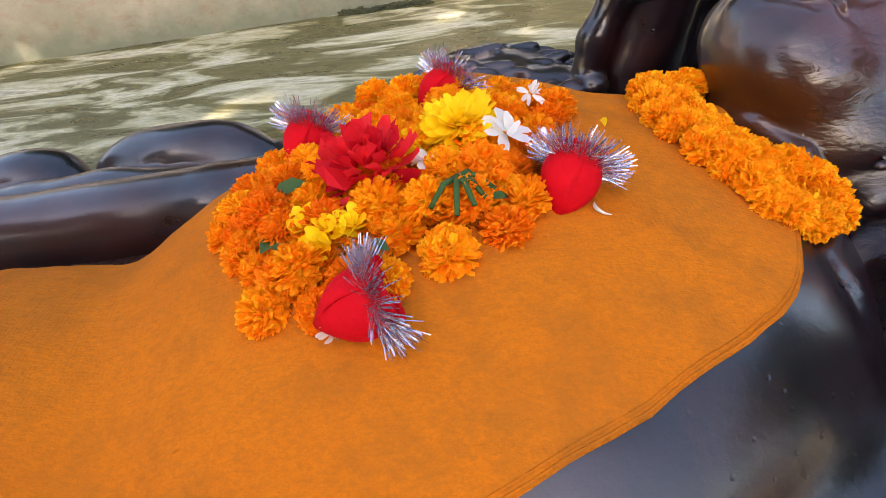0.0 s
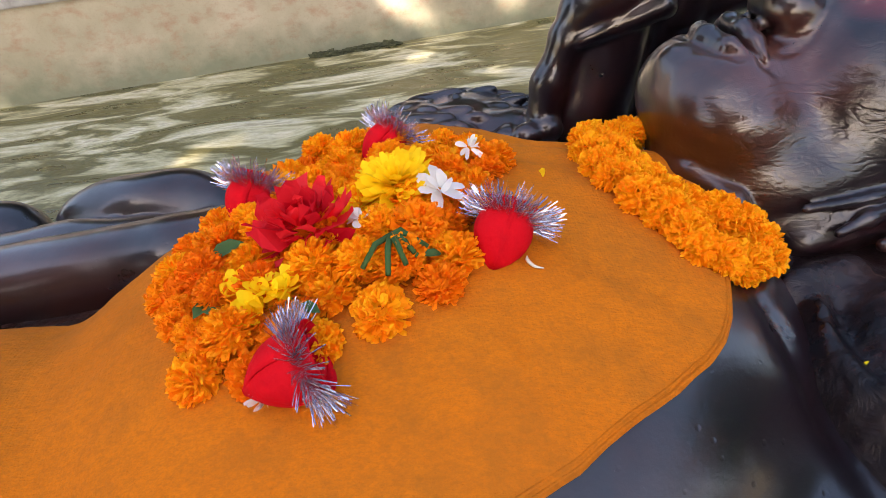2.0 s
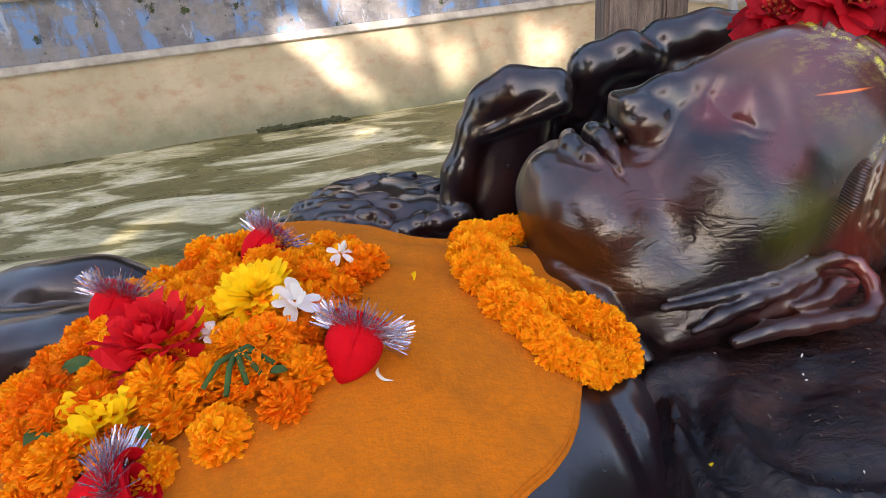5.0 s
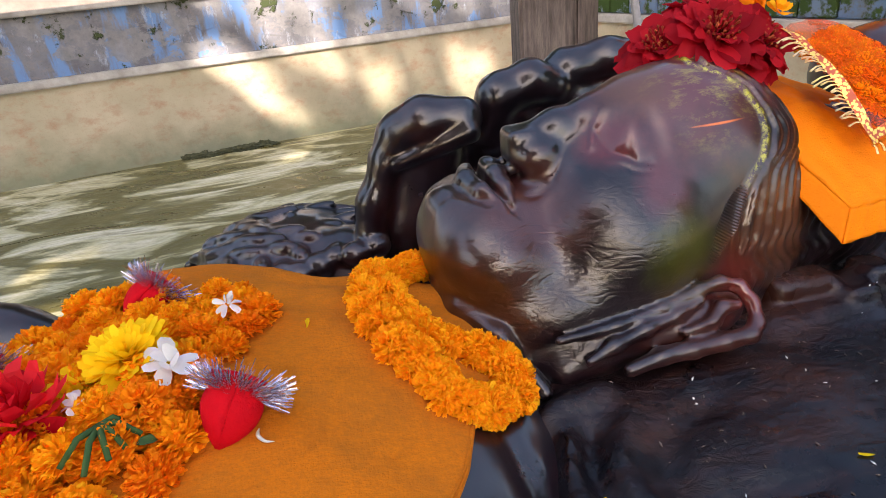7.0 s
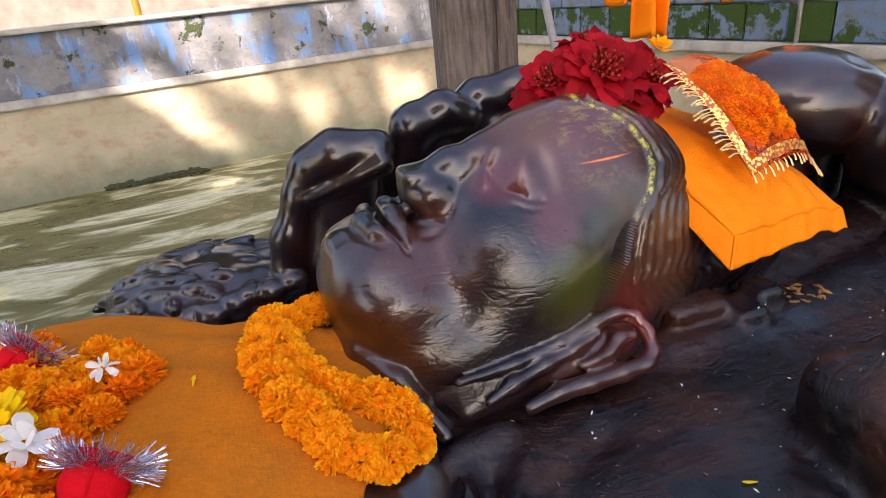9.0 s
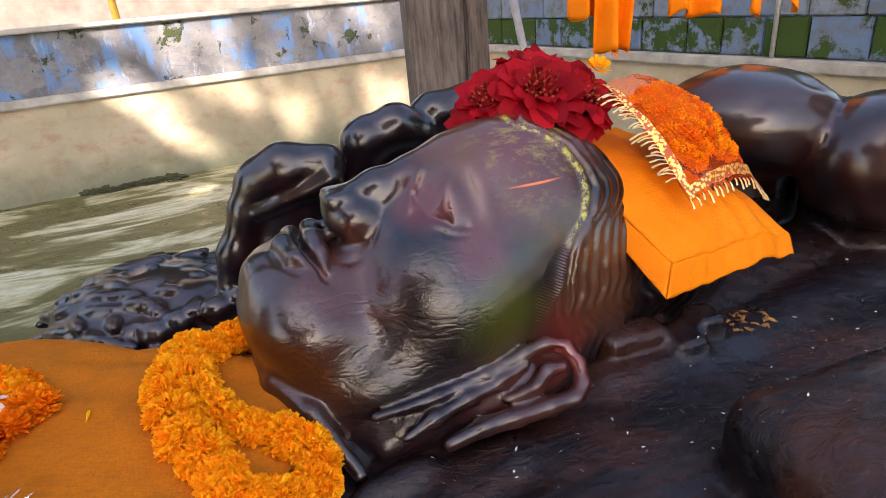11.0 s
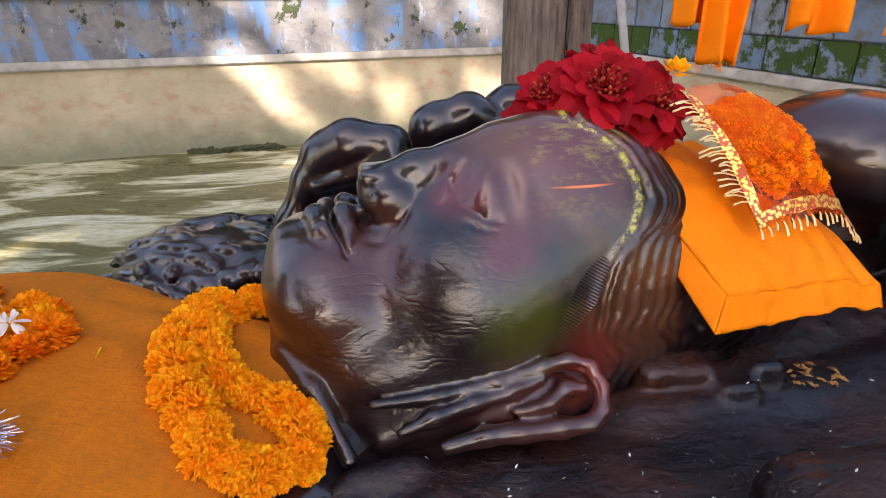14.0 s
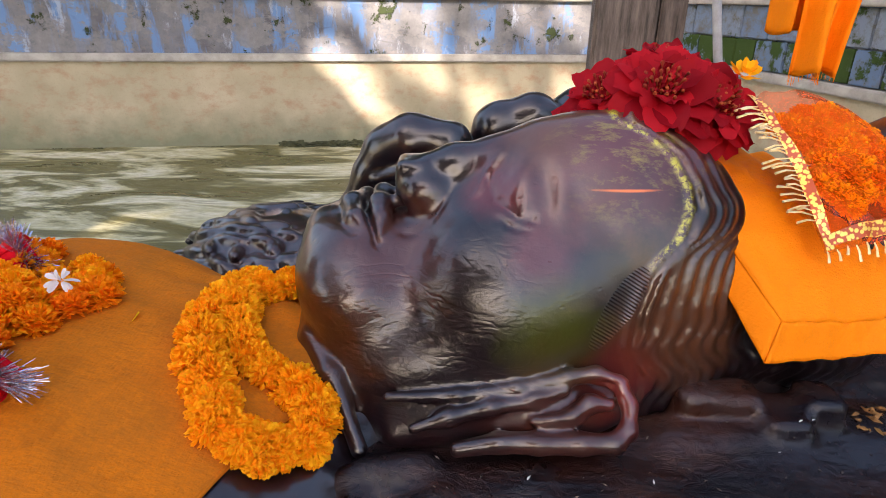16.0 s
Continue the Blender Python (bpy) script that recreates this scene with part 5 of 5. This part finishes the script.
trim(lambda t: (up(veil_at(0.0, t), 0.006), up(veil_at(0.05, t), 0.006)), 40, "gold_ribbon")
trim(lambda t: (up(veil_at(t, 0.985), 0.006), up(veil_at(t, 0.93), 0.006)), 40, "gold_ribbon")
trim(lambda t: (up(veil_at(0.97, 0.25 + 0.75 * t), 0.006), up(veil_at(0.93, 0.25 + 0.75 * t), 0.006)), 40, "gold_ribbon")
for i in range(46):
    t = i / 45
    if t < 0.62:
        p = up(veil_at(0.0, 0.12 + 0.75 * t / 0.62), 0.006)
        d = Vector((-0.045, -0.012, -0.010 + 0.02 * r.random())) * r.uniform(0.45, 1.15)
    else:
        p = up(veil_at((t - 0.62) / 0.38, 1.0), 0.004)
        d = Vector((0.004 * r.uniform(-1, 1), -0.018, -0.020)) * r.uniform(0.5, 1.0)
    v, f = tube([p, p + d * 0.5 + Vector((0, 0, 0.003)), p + d], [0.001, 0.0017, 0.0022], 5)
    obj("tassel", mesh_from("tassel", v, f, FOIL), veil)
head_garland = empty("head_garland", (1.35, 1.08, 1.2), "orange marigold garland bundled under the red veil", "garland")
head_garland.matrix_world = Matrix()
for i in range(46):
    u, v = 0.14 + 0.56 * ((i * 0.618) % 1), 0.22 + 0.60 * (i / 46)
    p = up(veil_at(u, v), -0.024)
    b = obj("marigold", BLOOMS[i % 5], head_garland)
    b.matrix_basis = aim(p, (0.2, -0.5, 1), i, 0.80)
flower("orange_blossom", (1.210, 1.115, 1.425), (0.0, -0.5, 1), 0.8, "small yellow-orange blossom beside the dark red flowers", [((12, 0.008, 0.0, 0.03, 0.014, 20, 0.2), MARI_L), ((9, 0.005, 0.006, 0.022, 0.012, 50, 0.1), MARI_L)], 0, 140)

# ---- cloths hanging over the tank ----
rope_pts = spline([(1.62, 3.17, 2.35), (1.84, 2.08, 2.02), (2.15, 1.98, 1.98), (2.55, 1.95, 1.98), (4.75, 2.4, 2.35)], 40)
v, f = tube(rope_pts, 0.006, 6)
tagged(new("rope", mesh_from("rope", v, f, PIPE, True)), "thin rope tied between the post and a pole", "rope")
v, f = tube([(4.76, 2.4, 1.5), (4.76, 2.4, 2.5)], 0.03, 8)
tagged(new("pole", mesh_from("pole", v, f, PIPE, True)), "grey metal pole on the walkway", "pole")


def hanging(x, y, w0, w1, zt, zb, twist, seed):
    def at(u, v):
        w = w0 + (w1 - w0) * v
        k = noise.noise((u * 3, v * 2, seed))
        return (x + (u - 0.5) * w + twist * v, y + 0.045 * math.sin(u * 9 + seed) * (0.4 + 0.6 * v) + 0.02 * k, zt + (zb - zt) * v + 0.07 * noise.noise((u * 2.5, 0, seed)) * v)
    h = empty("hanging_cloth", (x, y, zt), "bright orange prayer cloth hanging from the rope", "cloth", "hanging cloths")
    h.matrix_world = Matrix()
    solid(obj("cloth", sheet("cloth", at, 26, 30, SATIN), h), 0.004)
    if seed == 1:
        for i in range(26):
            p = Vector(at(i / 25, 1.0))
            v, f = tube([p, p + Vector((0.004 * math.sin(i * 3), 0, -0.022 - 0.01 * math.sin(i * 7)))], 0.0012, 4)
            obj("fringe", mesh_from("fringe", v, f, SATIN), h)


hanging(1.875, 2.05, 0.22, 0.11, 2.03, 1.34, -0.03, 1)
hanging(1.77, 2.10, 0.12, 0.12, 2.07, 1.455, 0.0, 2)
hanging(2.13, 1.98, 0.20, 0.20, 1.99, 1.43, 0.0, 3)
hanging(2.47, 1.95, 0.22, 0.25, 1.99, 1.42, -0.02, 4)


# ---- scattered bits ----
def scatter(name, label, n, area, zf, size, material, seed):
    r = random.Random(seed)
    verts, faces = [], []
    for _ in range(n):
        x, y = r.uniform(area[0], area[1]), r.uniform(area[2], area[3])
        z = zf(x, y)
        if z is None:
            continue
        q = Euler((r.uniform(-0.5, 0.5), r.uniform(-0.5, 0.5), r.uniform(0, 6.3))).to_matrix()
        s = size * r.uniform(0.6, 1.4)
        b = len(verts)
        verts += [Vector((x, y, z)) + q @ (Vector(k) * s) for k in ((-1, 0, 0), (0, -0.35, 0.1), (1, 0, 0), (0, 0.35, 0.1), (0, 0, -0.3), (0, 0, 0.45))]
        faces += [(b, b + 1, b + 5), (b + 1, b + 2, b + 5), (b + 2, b + 3, b + 5), (b + 3, b, b + 5), (b + 1, b, b + 4), (b + 2, b + 1, b + 4), (b + 3, b + 2, b + 4), (b, b + 3, b + 4)]
    ob = new(name, mesh_from(name, verts, faces, material))
    return tagged(ob, label, "debris", kind="stuff")


dg = bpy.context.evaluated_depsgraph_get()


def bed_top(x, y):
    hit, place, normal, _, ob, _ = scene.ray_cast(dg, Vector((x, y, 1.02)), Vector((0, 0, -1)))
    return place.z + 0.001 if hit and ob.name == "serpent_bed" else None


scatter("rice_grains", "white rice grains scattered on the black stone", 55, (0.75, 2.0, 0.42, 1.05), bed_top, 0.0042, WHITE, 41)
DRY = mat_simple("dry_petal", (0.42, 0.20, 0.05), (0.20, 0.09, 0.03), 40, 0.9)
scatter("dry_petals", "small heap of dry brown petals beside the headcloth", 26, (1.40, 1.52, 0.885, 0.955), bed_top, 0.011, DRY, 43)
for x, y, turn, size, material, label in ((1.00, 0.545, 0.5, 0.013, YELLOW, "narrow yellow petal lying on the black stone"), (0.612, 0.600, 1.2, 0.012, YELLOW, "small yellow petal caught in the carved folds"), (0.640, 0.505, 2.2, 0.014, MARI, "orange petal caught in the carved folds")):
    z = bed_top(x, y)
    v, f = petals([(1, 0.0, 0.0, size * 1.6, size * 0.6, 4, 0.3)], 9)
    ob = new("fallen_petal", mesh_from("fallen_petal", v, f, material))
    ob.matrix_world = pose(x, y, (z or 0.80) + 0.002, 0, 0, math.degrees(turn))
    tagged(ob, label, "petal")
scatter("dirt_crumbs", "dark crumbs of dirt on the black stone", 160, (0.7, 1.6, 0.5, 0.9), bed_top, 0.004, BARK, 47)
r = random.Random(51)
for i in range(11):
    x = -1.15 + 0.085 * i + r.uniform(-0.06, 0.06)
    bm = bmesh.new()
    bmesh.ops.create_icosphere(bm, subdivisions=3, radius=1)
    wide, deep, high = r.uniform(0.05, 0.13), r.uniform(0.03, 0.06), r.uniform(0.018, 0.05)
    for v in bm.verts:
        v.co = Vector((v.co.x * wide, v.co.y * deep, v.co.z * high)) * (1 + 0.6 * noise.noise(v.co * 2.3 + Vector((i, 0, 0))) + 0.35 * noise.noise(v.co * 6.0 + Vector((0, i, 0))))
    clump = part("moss_clump", bm, MOSS)
    clump.location = (x, 6.66 + 0.176 * (x + 0.8) - r.uniform(0.0, 0.05), 0.008)
    tagged(clump, "dark moss clump at the foot of the tank wall", "moss", "moss clumps")
